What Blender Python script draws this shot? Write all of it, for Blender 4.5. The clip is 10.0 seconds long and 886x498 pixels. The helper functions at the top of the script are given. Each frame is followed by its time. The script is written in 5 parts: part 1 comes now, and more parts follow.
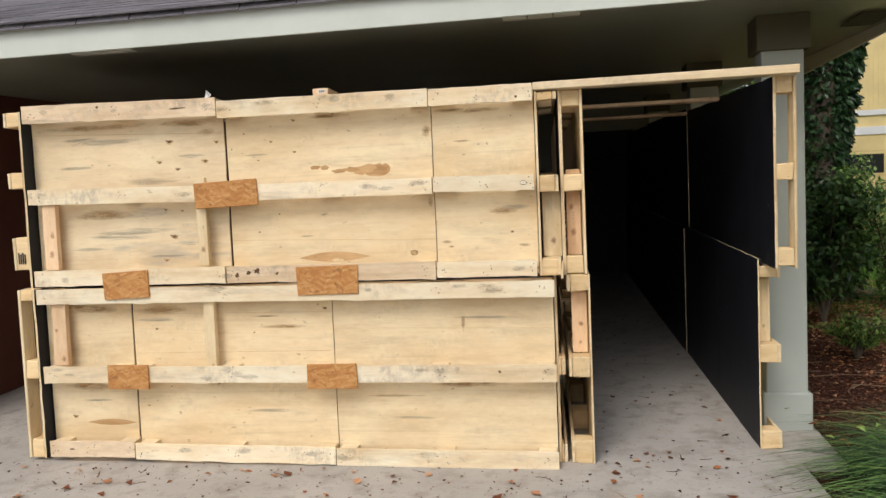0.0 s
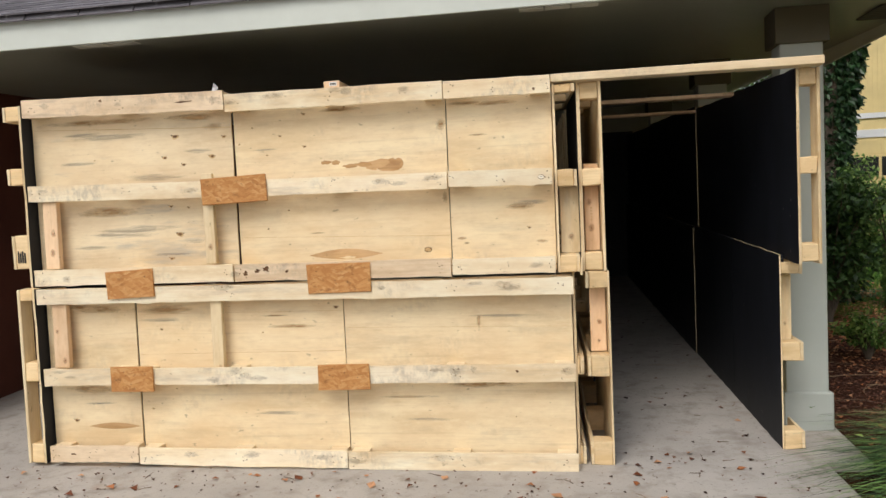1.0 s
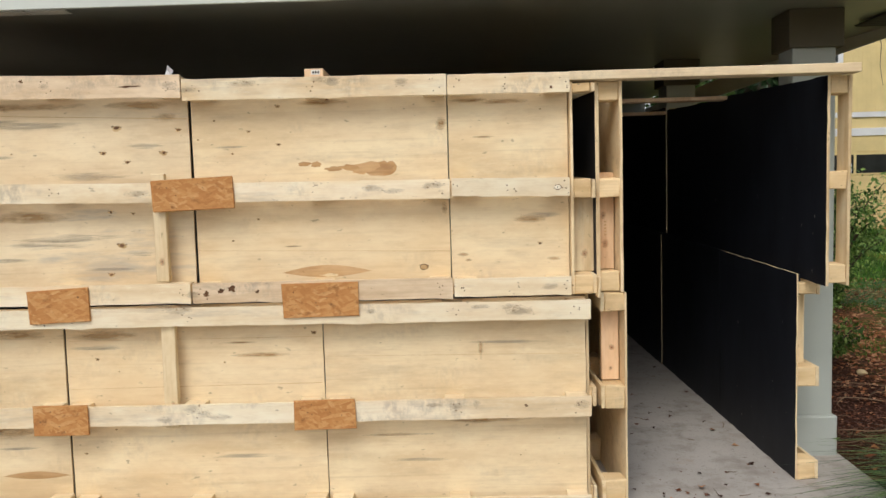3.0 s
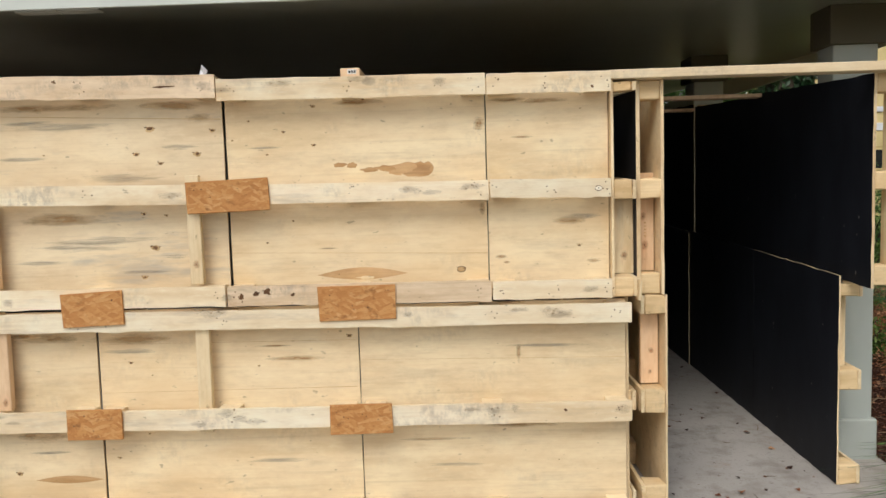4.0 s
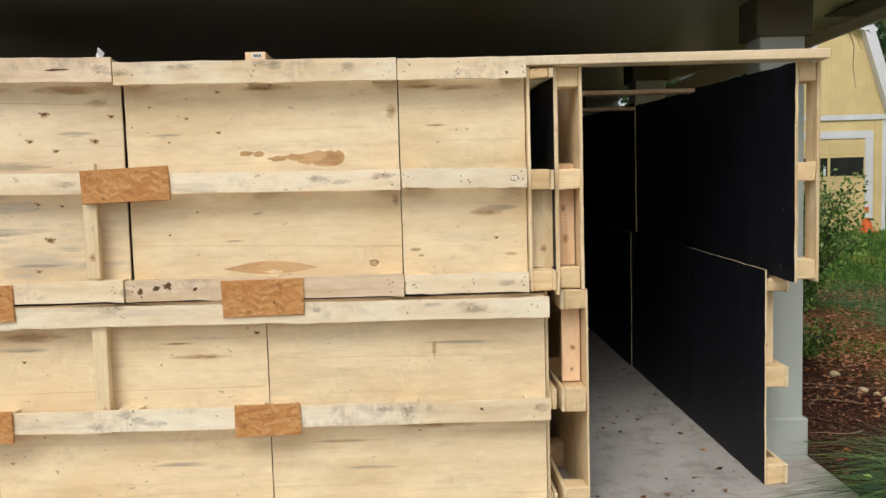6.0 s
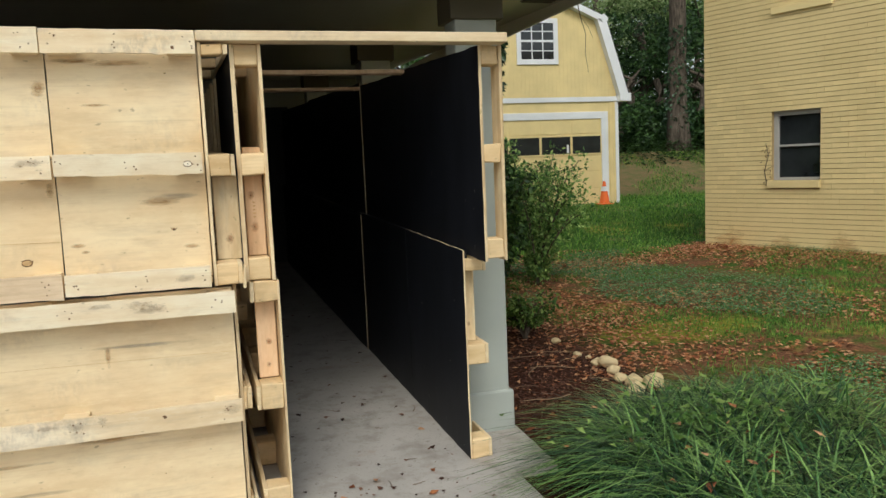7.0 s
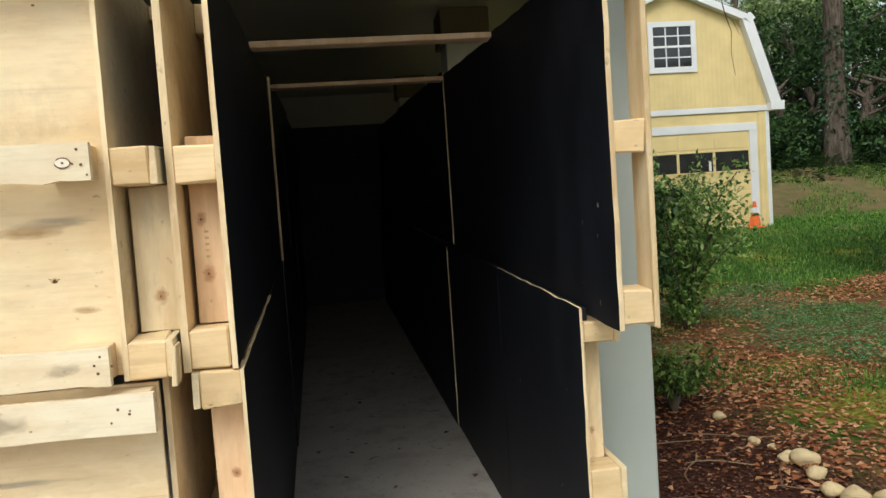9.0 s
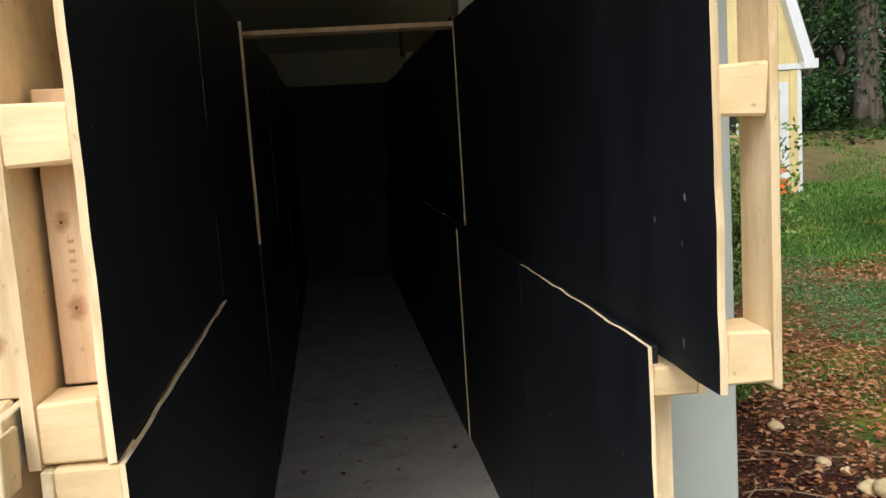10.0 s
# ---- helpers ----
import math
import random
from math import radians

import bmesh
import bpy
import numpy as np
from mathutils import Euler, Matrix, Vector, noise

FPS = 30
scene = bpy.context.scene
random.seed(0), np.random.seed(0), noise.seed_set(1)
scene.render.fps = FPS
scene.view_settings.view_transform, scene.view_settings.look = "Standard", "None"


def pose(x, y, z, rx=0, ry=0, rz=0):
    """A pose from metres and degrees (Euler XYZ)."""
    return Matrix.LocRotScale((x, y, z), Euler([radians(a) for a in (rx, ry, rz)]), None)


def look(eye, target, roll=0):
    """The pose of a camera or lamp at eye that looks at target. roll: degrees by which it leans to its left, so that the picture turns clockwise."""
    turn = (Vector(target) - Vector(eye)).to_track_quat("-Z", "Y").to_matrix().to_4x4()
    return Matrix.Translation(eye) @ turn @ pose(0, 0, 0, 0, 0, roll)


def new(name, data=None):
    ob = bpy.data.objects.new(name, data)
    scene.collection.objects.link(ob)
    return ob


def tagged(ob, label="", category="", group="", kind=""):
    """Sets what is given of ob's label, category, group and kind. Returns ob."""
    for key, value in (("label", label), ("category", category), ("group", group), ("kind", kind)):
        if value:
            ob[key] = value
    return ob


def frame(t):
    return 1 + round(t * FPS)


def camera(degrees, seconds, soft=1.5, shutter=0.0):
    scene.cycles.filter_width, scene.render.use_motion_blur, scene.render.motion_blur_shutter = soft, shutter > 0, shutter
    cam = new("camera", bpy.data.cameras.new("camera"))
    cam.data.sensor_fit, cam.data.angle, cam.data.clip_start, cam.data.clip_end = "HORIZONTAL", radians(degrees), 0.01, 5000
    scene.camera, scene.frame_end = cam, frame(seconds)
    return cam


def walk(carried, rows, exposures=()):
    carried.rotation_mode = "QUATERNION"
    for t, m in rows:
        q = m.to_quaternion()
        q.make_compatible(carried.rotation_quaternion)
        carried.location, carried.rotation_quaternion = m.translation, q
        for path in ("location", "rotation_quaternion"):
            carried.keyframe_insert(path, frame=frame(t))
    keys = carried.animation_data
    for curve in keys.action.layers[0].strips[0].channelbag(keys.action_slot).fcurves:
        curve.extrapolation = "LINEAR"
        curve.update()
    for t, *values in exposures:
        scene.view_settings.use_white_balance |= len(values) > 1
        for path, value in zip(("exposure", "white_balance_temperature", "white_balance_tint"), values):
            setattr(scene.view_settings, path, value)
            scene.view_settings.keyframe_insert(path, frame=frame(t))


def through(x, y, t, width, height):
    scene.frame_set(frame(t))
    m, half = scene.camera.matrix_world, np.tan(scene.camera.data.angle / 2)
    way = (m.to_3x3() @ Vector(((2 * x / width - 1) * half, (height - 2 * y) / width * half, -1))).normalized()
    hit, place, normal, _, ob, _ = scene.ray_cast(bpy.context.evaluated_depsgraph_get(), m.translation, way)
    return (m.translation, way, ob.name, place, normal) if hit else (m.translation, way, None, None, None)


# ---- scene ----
cam = camera(60.0, 10.0)
PATH = [
    (0, (0.614, 0.759, 1.511), (0.279, 2.727, 1.383), -2.5),
    (0.5, (0.58, 0.772, 1.46), (0.25, 2.741, 1.348), -2.5),
    (1, (0.456, 0.844, 1.455), (0.148, 2.817, 1.343), -2.6),
    (1.5, (0.268, 0.965, 1.489), (-0.008, 2.942, 1.368), -2.7),
    (2, (0.136, 1.118, 1.542), (-0.088, 3.101, 1.405), -2.6),
    (2.2, (0.091, 1.165, 1.55), (-0.09, 3.151, 1.412), -2.4),
    (3.3, (-0.204, 1.38, 1.599), (-0.215, 3.374, 1.44), -1.5),
    (3.5, (-0.235, 1.394, 1.601), (-0.256, 3.388, 1.443), -1.6),
    (4, (-0.282, 1.394, 1.625), (-0.328, 3.386, 1.456), -1.7),
    (4.5, (-0.317, 1.381, 1.566), (-0.364, 3.375, 1.429), -1.9),
    (5, (-0.299, 1.378, 1.543), (-0.35, 3.373, 1.418), -1.9),
    (5.2, (-0.264, 1.385, 1.557), (-0.328, 3.38, 1.425), -2.0),
    (6.3, (0.14, 1.56, 1.515), (0.267, 3.55, 1.369), -1.8),
    (6.5, (0.245, 1.554, 1.515), (0.489, 3.533, 1.361), -2.5),
    (7, (0.438, 1.642, 1.533), (1.007, 3.547, 1.317), -2.5),
    (7.5, (0.576, 1.888, 1.508), (1.196, 3.778, 1.301), -2.5),
    (8, (0.756, 2.314, 1.472), (1.205, 4.258, 1.327), -2.5),
    (8.5, (0.893, 2.694, 1.46), (1.188, 4.669, 1.356), -2.9),
    (9, (0.969, 3.127, 1.444), (1.219, 5.108, 1.319), -3.9),
    (9.5, (1.06, 3.502, 1.458), (1.268, 5.483, 1.282), -4.2),
    (10, (1.083, 3.857, 1.492), (1.294, 5.834, 1.271), -3.8),
]
EXPOSURES = [(0, 0.0, 6550, 12), (2, -0.05, 6550, 12), (3.5, -0.1, 6450, 11), (5.2, -0.06, 6450, 11), (6.5, -0.06, 6400, 9), (7.0, -0.04, 6400, 6), (7.5, 0.10, 6400, 6), (8, 0.16, 6400, 5), (8.5, 0.17, 6400, 5), (9, 0.20, 6400, 6), (9.5, 0.38, 6350, 8), (10, 0.56, 6300, 10)]
walk(cam, [(t, look(eye, target, roll)) for t, eye, target, roll in PATH], EXPOSURES)

# ---- light ----
world = bpy.data.worlds.new("overcast_sky")
scene.world = world
world.use_nodes = True
wn, wl = world.node_tree.nodes, world.node_tree.links
sky = wn.new("ShaderNodeTexSky")
sky.sky_type, sky.sun_disc = "NISHITA", False
sky.sun_elevation, sky.sun_rotation = radians(49), radians(200)
sky.dust_density = 3.0
grey = wn.new("ShaderNodeHueSaturation")
grey.inputs["Saturation"].default_value = 0.35
wl.new(sky.outputs[0], grey.inputs["Color"])
wl.new(grey.outputs[0], wn["Background"].inputs["Color"])
wn["Background"].inputs["Strength"].default_value = 0.156
sun = new("sun", bpy.data.lights.new("sun", "SUN"))
sun.data.energy, sun.data.angle, sun.data.color = 1.22, radians(25), (1.0, 0.96, 0.9)
sun.matrix_world = look((-2.5, -7.2, 8.7), (0, 0, 0))

# ---- materials ----


class Mat:
    """A node material on Principled BSDF, with object-space coordinates in metres."""

    def __init__(self, name, rough=0.7, metal=0.0, spec=0.4):
        self.m = bpy.data.materials.new(name)
        self.m.use_nodes = True
        self.n, self.l = self.m.node_tree.nodes, self.m.node_tree.links
        self.b = self.n["Principled BSDF"]
        self.b.inputs["Roughness"].default_value = rough
        self.b.inputs["Metallic"].default_value = metal
        self.b.inputs["Specular IOR Level"].default_value = spec
        self.tc = self.n.new("ShaderNodeTexCoord")
        self.info = self.n.new("ShaderNodeObjectInfo")

    def coord(self, scale=(1, 1, 1), jitter=0.0, world=False):
        mp = self.n.new("ShaderNodeMapping")
        mp.inputs["Scale"].default_value = scale
        src = self.tc.outputs["Object"]
        if world:
            src = self.n.new("ShaderNodeNewGeometry").outputs["Position"]
        self.l.new(src, mp.inputs["Vector"])
        if jitter:
            mul = self.n.new("ShaderNodeMath")
            mul.operation = "MULTIPLY"
            mul.inputs[1].default_value = jitter
            self.l.new(self.info.outputs["Random"], mul.inputs[0])
            self.l.new(mul.outputs[0], mp.inputs["Location"])
        return mp.outputs[0]

    def noise(self, vec, scale=5.0, detail=4.0, rough=0.55, distort=0.0):
        t = self.n.new("ShaderNodeTexNoise")
        t.inputs["Scale"].default_value, t.inputs["Detail"].default_value = scale, detail
        t.inputs["Roughness"].default_value, t.inputs["Distortion"].default_value = rough, distort
        self.l.new(vec, t.inputs["Vector"])
        return t.outputs["Fac"]

    def voronoi(self, vec, scale=5.0, feature="F1"):
        t = self.n.new("ShaderNodeTexVoronoi")
        t.feature = feature
        t.inputs["Scale"].default_value = scale
        self.l.new(vec, t.inputs["Vector"])
        return t.outputs["Distance"]

    def wave(self, vec, scale=3.0, distort=4.0, axis="Z", detail=2.0):
        t = self.n.new("ShaderNodeTexWave")
        t.bands_direction = axis
        t.inputs["Scale"].default_value, t.inputs["Distortion"].default_value = scale, distort
        t.inputs["Detail"].default_value = detail
        self.l.new(vec, t.inputs["Vector"])
        return t.outputs["Fac"]

    def ramp(self, fac, *stops):
        r = self.n.new("ShaderNodeValToRGB")
        e = r.color_ramp.elements
        while len(e) < len(stops):
            e.new(0.5)
        for el, (p, c) in zip(e, stops):
            el.position, el.color = p, (*c, 1) if len(c) == 3 else c
        self.l.new(fac, r.inputs[0])
        return r.outputs[0]

    def mask(self, fac, lo, hi):
        r = self.n.new("ShaderNodeMapRange")
        r.inputs["From Min"].default_value, r.inputs["From Max"].default_value = lo, hi
        self.l.new(fac, r.inputs["Value"])
        return r.outputs[0]

    def mix(self, fac, a, b, how="MIX"):
        x = self.n.new("ShaderNodeMix")
        x.data_type, x.blend_type = "RGBA", how
        for sock, v in ((x.inputs["Factor"], fac), (x.inputs["A"], a), (x.inputs["B"], b)):
            if isinstance(v, (int, float)):
                sock.default_value = v
            elif isinstance(v, tuple):
                sock.default_value = (*v, 1)
            else:
                self.l.new(v, sock)
        return x.outputs["Result"]

    def color(self, c):
        if isinstance(c, tuple):
            self.b.inputs["Base Color"].default_value = (*c, 1)
        else:
            self.l.new(c, self.b.inputs["Base Color"])
        return self

    def bump(self, fac, strength=0.3, dist=0.01):
        b = self.n.new("ShaderNodeBump")
        b.inputs["Strength"].default_value, b.inputs["Distance"].default_value = strength, dist
        self.l.new(fac, b.inputs["Height"])
        self.l.new(b.outputs[0], self.b.inputs["Normal"])
        return self

    def rand(self, c, amount=0.2):
        """Vary a colour a little from object to object."""
        h = self.n.new("ShaderNodeHueSaturation")
        v = self.mask(self.info.outputs["Random"], 0, 1)
        r = self.n.new("ShaderNodeMapRange")
        r.inputs["To Min"].default_value, r.inputs["To Max"].default_value = 1 - amount, 1 + amount
        self.l.new(v, r.inputs["Value"])
        self.l.new(r.outputs[0], h.inputs["Value"])
        if isinstance(c, tuple):
            h.inputs["Color"].default_value = (*c, 1)
        else:
            self.l.new(c, h.inputs["Color"])
        return h.outputs[0]

    def islands(self, *stops):
        g = self.n.new("ShaderNodeNewGeometry")
        return self.ramp(g.outputs["Random Per Island"], *stops)


def wood(name, light, mid, dark, along="x", grain=1.0, stain=(0.25, 0.24, 0.22), stain_amount=0.5, rough=0.75, vary=0.08, speck=0.5, scuff=0.0, amber=0.0):
    """Sawn softwood: fine grain along one axis, broad bands, streaks, grey-blue stains and small dark specks."""
    w = Mat(name, rough, spec=0.25)
    k = {"x": (1.2, 14, 14), "y": (14, 1.2, 14), "z": (14, 14, 1.2)}[along]

    def stretch(across, length, jitter):
        return w.coord(tuple(across if a > 5 else length for a in k), jitter=jitter)

    def scaled(fac, amount):
        s = w.n.new("ShaderNodeMath")
        s.operation = "MULTIPLY"
        s.inputs[1].default_value = amount
        w.l.new(fac, s.inputs[0])
        return s.outputs[0]

    band = w.noise(stretch(14, 1.2, 30), 0.9 * grain, 3, 0.5, 0.6)
    fine = w.noise(stretch(90, 3.0, 17), 1.4, 3)
    cloud = w.noise(stretch(4.5, 2.2, 41), 1.0, 4, 0.6)
    base = w.ramp(band, (0.25, dark), (0.48, mid), (0.72, light))
    pale = tuple(min(0.9, a * 1.12 + 0.03) for a in light)
    base = w.mix(scaled(w.mask(cloud, 0.45, 0.68), 0.6), base, pale)
    base = w.mix(scaled(w.mask(fine, 0.52, 0.8), 0.35), base, dark)
    streak = w.noise(stretch(26, 0.7, 23), 1.3, 2, 0.5)
    base = w.mix(scaled(w.mask(streak, 0.62, 0.72), 0.20), base, tuple(0.7 * a for a in dark))
    blot = w.noise(stretch(9, 1.5, 9), 0.9, 5, 0.65)
    base = w.mix(scaled(w.mask(blot, 0.56, 0.72), stain_amount), base, stain)
    if scuff:
        where = w.noise(stretch(6, 3.2, 71), 1.0, 2, 0.5)
        rub = w.noise(stretch(20, 34, 77), 1.0, 5, 0.7)
        both = w.n.new("ShaderNodeMath")
        both.operation = "MULTIPLY"
        w.l.new(w.mask(where, 0.54, 0.66), both.inputs[0])
        w.l.new(w.mask(rub, 0.42, 0.62), both.inputs[1])
        base = w.mix(scaled(both.outputs[0], scuff), base, (0.22, 0.19, 0.16))
    mottle = w.noise(stretch(34, 11, 88), 1.0, 5, 0.7)
    base = w.mix(scaled(w.mask(mottle, 0.50, 0.74), 0.30), base, tuple(0.82 * a for a in dark))
    base = w.mix(scaled(w.mask(mottle, 0.46, 0.28), 0.35), base, pale)
    warm = w.noise(stretch(2.6, 1.3, 13), 1.0, 3, 0.55)
    base = w.mix(scaled(w.mask(warm, 0.50, 0.70), amber), base, (0.73, 0.505, 0.25))
    spots = w.noise(stretch(40, 22, 55), 1.0, 2, 0.5)
    base = w.mix(scaled(w.mask(spots, 0.70, 0.76), speck), base, tuple(0.35 * a for a in dark))
    w.color(w.rand(base, vary)).bump(fine, 0.15, 0.002)
    return w.m


PLY = wood("pale_plywood", (0.81, 0.665, 0.43), (0.775, 0.61, 0.375), (0.64, 0.48, 0.27), grain=0.45, stain=(0.52, 0.41, 0.26), stain_amount=0.5, vary=0.04, scuff=0.15, amber=0.40)
PLY_GREY = wood("blue_stained_plywood", (0.78, 0.66, 0.44), (0.73, 0.59, 0.38), (0.60, 0.45, 0.27), grain=0.6, stain=(0.40, 0.38, 0.33), stain_amount=0.85, vary=0.03, amber=0.35)
BOARD = wood("pallet_board", (0.84, 0.735, 0.555), (0.80, 0.665, 0.45), (0.66, 0.49, 0.28), grain=0.6, stain=(0.34, 0.29, 0.23), stain_amount=0.55, vary=0.08, scuff=0.38)
BOARD_OLD = wood("aged_pallet_board", (0.74, 0.60, 0.42), (0.66, 0.50, 0.32), (0.50, 0.34, 0.20), grain=0.8, stain=(0.17, 0.14, 0.11), stain_amount=0.7, vary=0.04, scuff=0.5)
BOARD_V = wood("pallet_board_upright", (0.80, 0.67, 0.44), (0.73, 0.57, 0.34), (0.58, 0.41, 0.21), along="z", grain=0.8, stain_amount=0.4, vary=0.1)
BOARD_Y = wood("pallet_board_lengthwise", (0.80, 0.67, 0.44), (0.73, 0.57, 0.34), (0.58, 0.41, 0.21), along="y", grain=0.8, stain_amount=0.4, vary=0.1)
BLOCK_PALE = wood("pale_pallet_block", (0.82, 0.68, 0.46), (0.77, 0.61, 0.385), (0.64, 0.47, 0.27), grain=0.9, stain_amount=0.3, vary=0.06, speck=0.6, scuff=0.2)
BLOCK = wood("pallet_block", (0.78, 0.60, 0.35), (0.73, 0.53, 0.28), (0.60, 0.40, 0.19), grain=0.9, stain_amount=0.3, vary=0.12, speck=0.7, scuff=0.25)
STUD = wood("reddish_stud", (0.78, 0.575, 0.365), (0.72, 0.49, 0.29), (0.56, 0.34, 0.18), along="z", grain=0.7, stain_amount=0.1, vary=0.12)
EDGE = wood("raw_plywood_edge", (0.80, 0.66, 0.42), (0.72, 0.55, 0.32), (0.50, 0.34, 0.18), along="z", grain=2.0, stain_amount=0.3)
KNOT = wood("brown_knot", (0.20, 0.11, 0.05), (0.14, 0.07, 0.03), (0.06, 0.03, 0.015), grain=4, stain_amount=0)
PATCHW = wood("plywood_repair_patch", (0.60, 0.39, 0.19), (0.50, 0.30, 0.13), (0.36, 0.19, 0.08), grain=1.6, stain_amount=0.1)


def soft_stain(name, col, amount, stretch=(3, 3, 16), lo=0.62, hi=0.95):
    """A stain that soaks into the wood and fades out towards its rim, broken up along the grain. Also paints the shade
    under rails.
    """
    w = Mat(name, 0.85, spec=0.1)
    t = w.n.new("ShaderNodeTexCoord")
    q = w.n.new("ShaderNodeMapping")
    q.inputs["Location"].default_value = (-1, 0, -1)
    q.inputs["Scale"].default_value = (2, 0, 2)
    w.l.new(t.outputs["Generated"], q.inputs["Vector"])
    d = w.n.new("ShaderNodeVectorMath")
    d.operation = "LENGTH"
    w.l.new(q.outputs[0], d.inputs[0])
    rim = w.mask(d.outputs["Value"], 1.0, 0.25)
    n = w.noise(w.coord(stretch, jitter=20), 2.2, 5, 0.65)
    add = w.n.new("ShaderNodeMath")
    add.operation = "MULTIPLY_ADD"
    add.inputs[1].default_value = 0.6
    w.l.new(rim, add.inputs[0])
    w.l.new(n, add.inputs[2])
    a = w.mask(add.outputs[0], lo, hi)
    b = w.n.new("ShaderNodeMath")
    b.operation = "MULTIPLY"
    b.inputs[1].default_value = amount
    w.l.new(a, b.inputs[0])
    c = w.n.new("ShaderNodeMath")
    c.operation = "MULTIPLY"
    w.l.new(b.outputs[0], c.inputs[0])
    w.l.new(w.mask(rim, 0.0, 0.3), c.inputs[1])
    w.color(col)
    w.l.new(c.outputs[0], w.b.inputs["Alpha"])
    return w.m


BLUE_STAIN = soft_stain("blue_grey_sap_stain", (0.33, 0.315, 0.28), 0.55, (2, 2, 30), 0.86, 1.25)
GREY_STAIN = soft_stain("grey_scuff", (0.27, 0.23, 0.19), 0.34, (7, 7, 16), 0.86, 1.22)
STAIN_RAIL_SHADE = soft_stain("amber_stain_rail_shade", (0.50, 0.32, 0.15), 0.55, (4, 4, 16), 0.75, 1.15)
RED_KNOT = soft_stain("red_knot_flare", (0.48, 0.20, 0.08), 0.5, (10, 10, 18), 0.75, 1.15)
CLAY_STAIN = soft_stain("clay_splash", (0.62, 0.36, 0.15), 0.5, (3, 3, 5), 0.7, 1.2)


def osb_mat():
    """Strands of wood pressed together: two layers of long flakes that lie at different angles."""
    w = Mat("orange_osb", 0.7, spec=0.25)

    def flakes(turn, scale, jitter):
        mp = w.n.new("ShaderNodeMapping")
        mp.inputs["Rotation"].default_value = (0, radians(turn), 0)
        w.l.new(w.coord(jitter=jitter), mp.inputs["Vector"])
        sq = w.n.new("ShaderNodeMapping")
        sq.inputs["Scale"].default_value = scale
        w.l.new(mp.outputs[0], sq.inputs["Vector"])
        t = w.n.new("ShaderNodeTexVoronoi")
        t.inputs["Scale"].default_value = 1.0
        w.l.new(sq.outputs[0], t.inputs["Vector"])
        sep = w.n.new("ShaderNodeSeparateColor")
        w.l.new(t.outputs["Color"], sep.inputs[0])
        return t.outputs["Distance"], w.ramp(sep.outputs[0], (0.0, (0.42, 0.185, 0.058)), (0.4, (0.48, 0.225, 0.073)), (0.75, (0.53, 0.27, 0.093)), (1.0, (0.58, 0.33, 0.135)))

    fa, ca = flakes(14, (16, 20, 70), 12)
    fb, cb = flakes(-38, (18, 20, 62), 7)
    c = w.mix(w.mask(w.noise(w.coord((22, 22, 22), jitter=3), 1.0, 2), 0.46, 0.56), ca, cb)
    n = w.noise(w.coord((60, 60, 140), jitter=5), 1.0, 3)
    c = w.mix(w.mask(n, 0.55, 0.9), c, (0.34, 0.14, 0.04))
    dark = w.noise(w.coord((11, 11, 16), jitter=31), 1.6, 4, 0.6)
    c = w.mix(w.mask(dark, 0.58, 0.72), c, (0.25, 0.105, 0.035))
    return w.color(c).bump(fa, 0.4, 0.003).m


def black_mat():
    w = Mat("black_paint", 0.55, spec=0.28)
    n = w.noise(w.coord((3, 3, 1.2), world=True), 2.2, 5)
    c = w.ramp(n, (0.3, (0.0055, 0.0063, 0.0088)), (0.7, (0.0135, 0.0152, 0.0205)))
    sp = w.noise(w.coord((1, 1, 0.5), world=True), 45, 2, 0.5)
    c = w.mix(w.mask(sp, 0.755, 0.78), c, (0.22, 0.2, 0.17))
    return w.color(c).bump(n, 0.2, 0.004).m


def concrete_mat():
    w = Mat("worn_concrete", 0.85, spec=0.25)
    p = w.coord(world=True)
    big, mid, fine = w.noise(p, 0.9, 5, 0.6), w.noise(p, 6, 5, 0.65), w.noise(p, 90, 3, 0.6)
    c = w.ramp(big, (0.3, (0.36, 0.335, 0.30)), (0.7, (0.50, 0.47, 0.425)))
    c = w.mix(w.mask(mid, 0.50, 0.70), c, (0.30, 0.27, 0.23))
    rust = w.noise(p, 3.1, 5, 0.7)
    c = w.mix(w.mask(rust, 0.60, 0.80), c, (0.34, 0.25, 0.18))
    grit = w.noise(p, 28, 4, 0.7)
    c = w.mix(w.mask(grit, 0.60, 0.74), c, (0.20, 0.18, 0.155))
    c = w.mix(w.mask(fine, 0.6, 0.8), c, (0.24, 0.22, 0.19))
    return w.color(c).bump(fine, 0.25, 0.004).m


def paint_mat(name, col, rough=0.5, dirt=0.12, spec=0.4):
    w = Mat(name, rough, spec=spec)
    p = w.coord(world=True)
    n, g = w.noise(p, 1.6, 5, 0.6), w.noise(p, 22, 4, 0.6)
    d = tuple(a * (1 - 2.2 * dirt) for a in col)
    c = w.ramp(n, (0.3, d), (0.65, col))
    c = w.mix(w.mask(g, 0.62, 0.85), c, tuple(a * (1 - 1.5 * dirt) for a in col))
    return w.color(c).bump(g, 0.08, 0.003).m


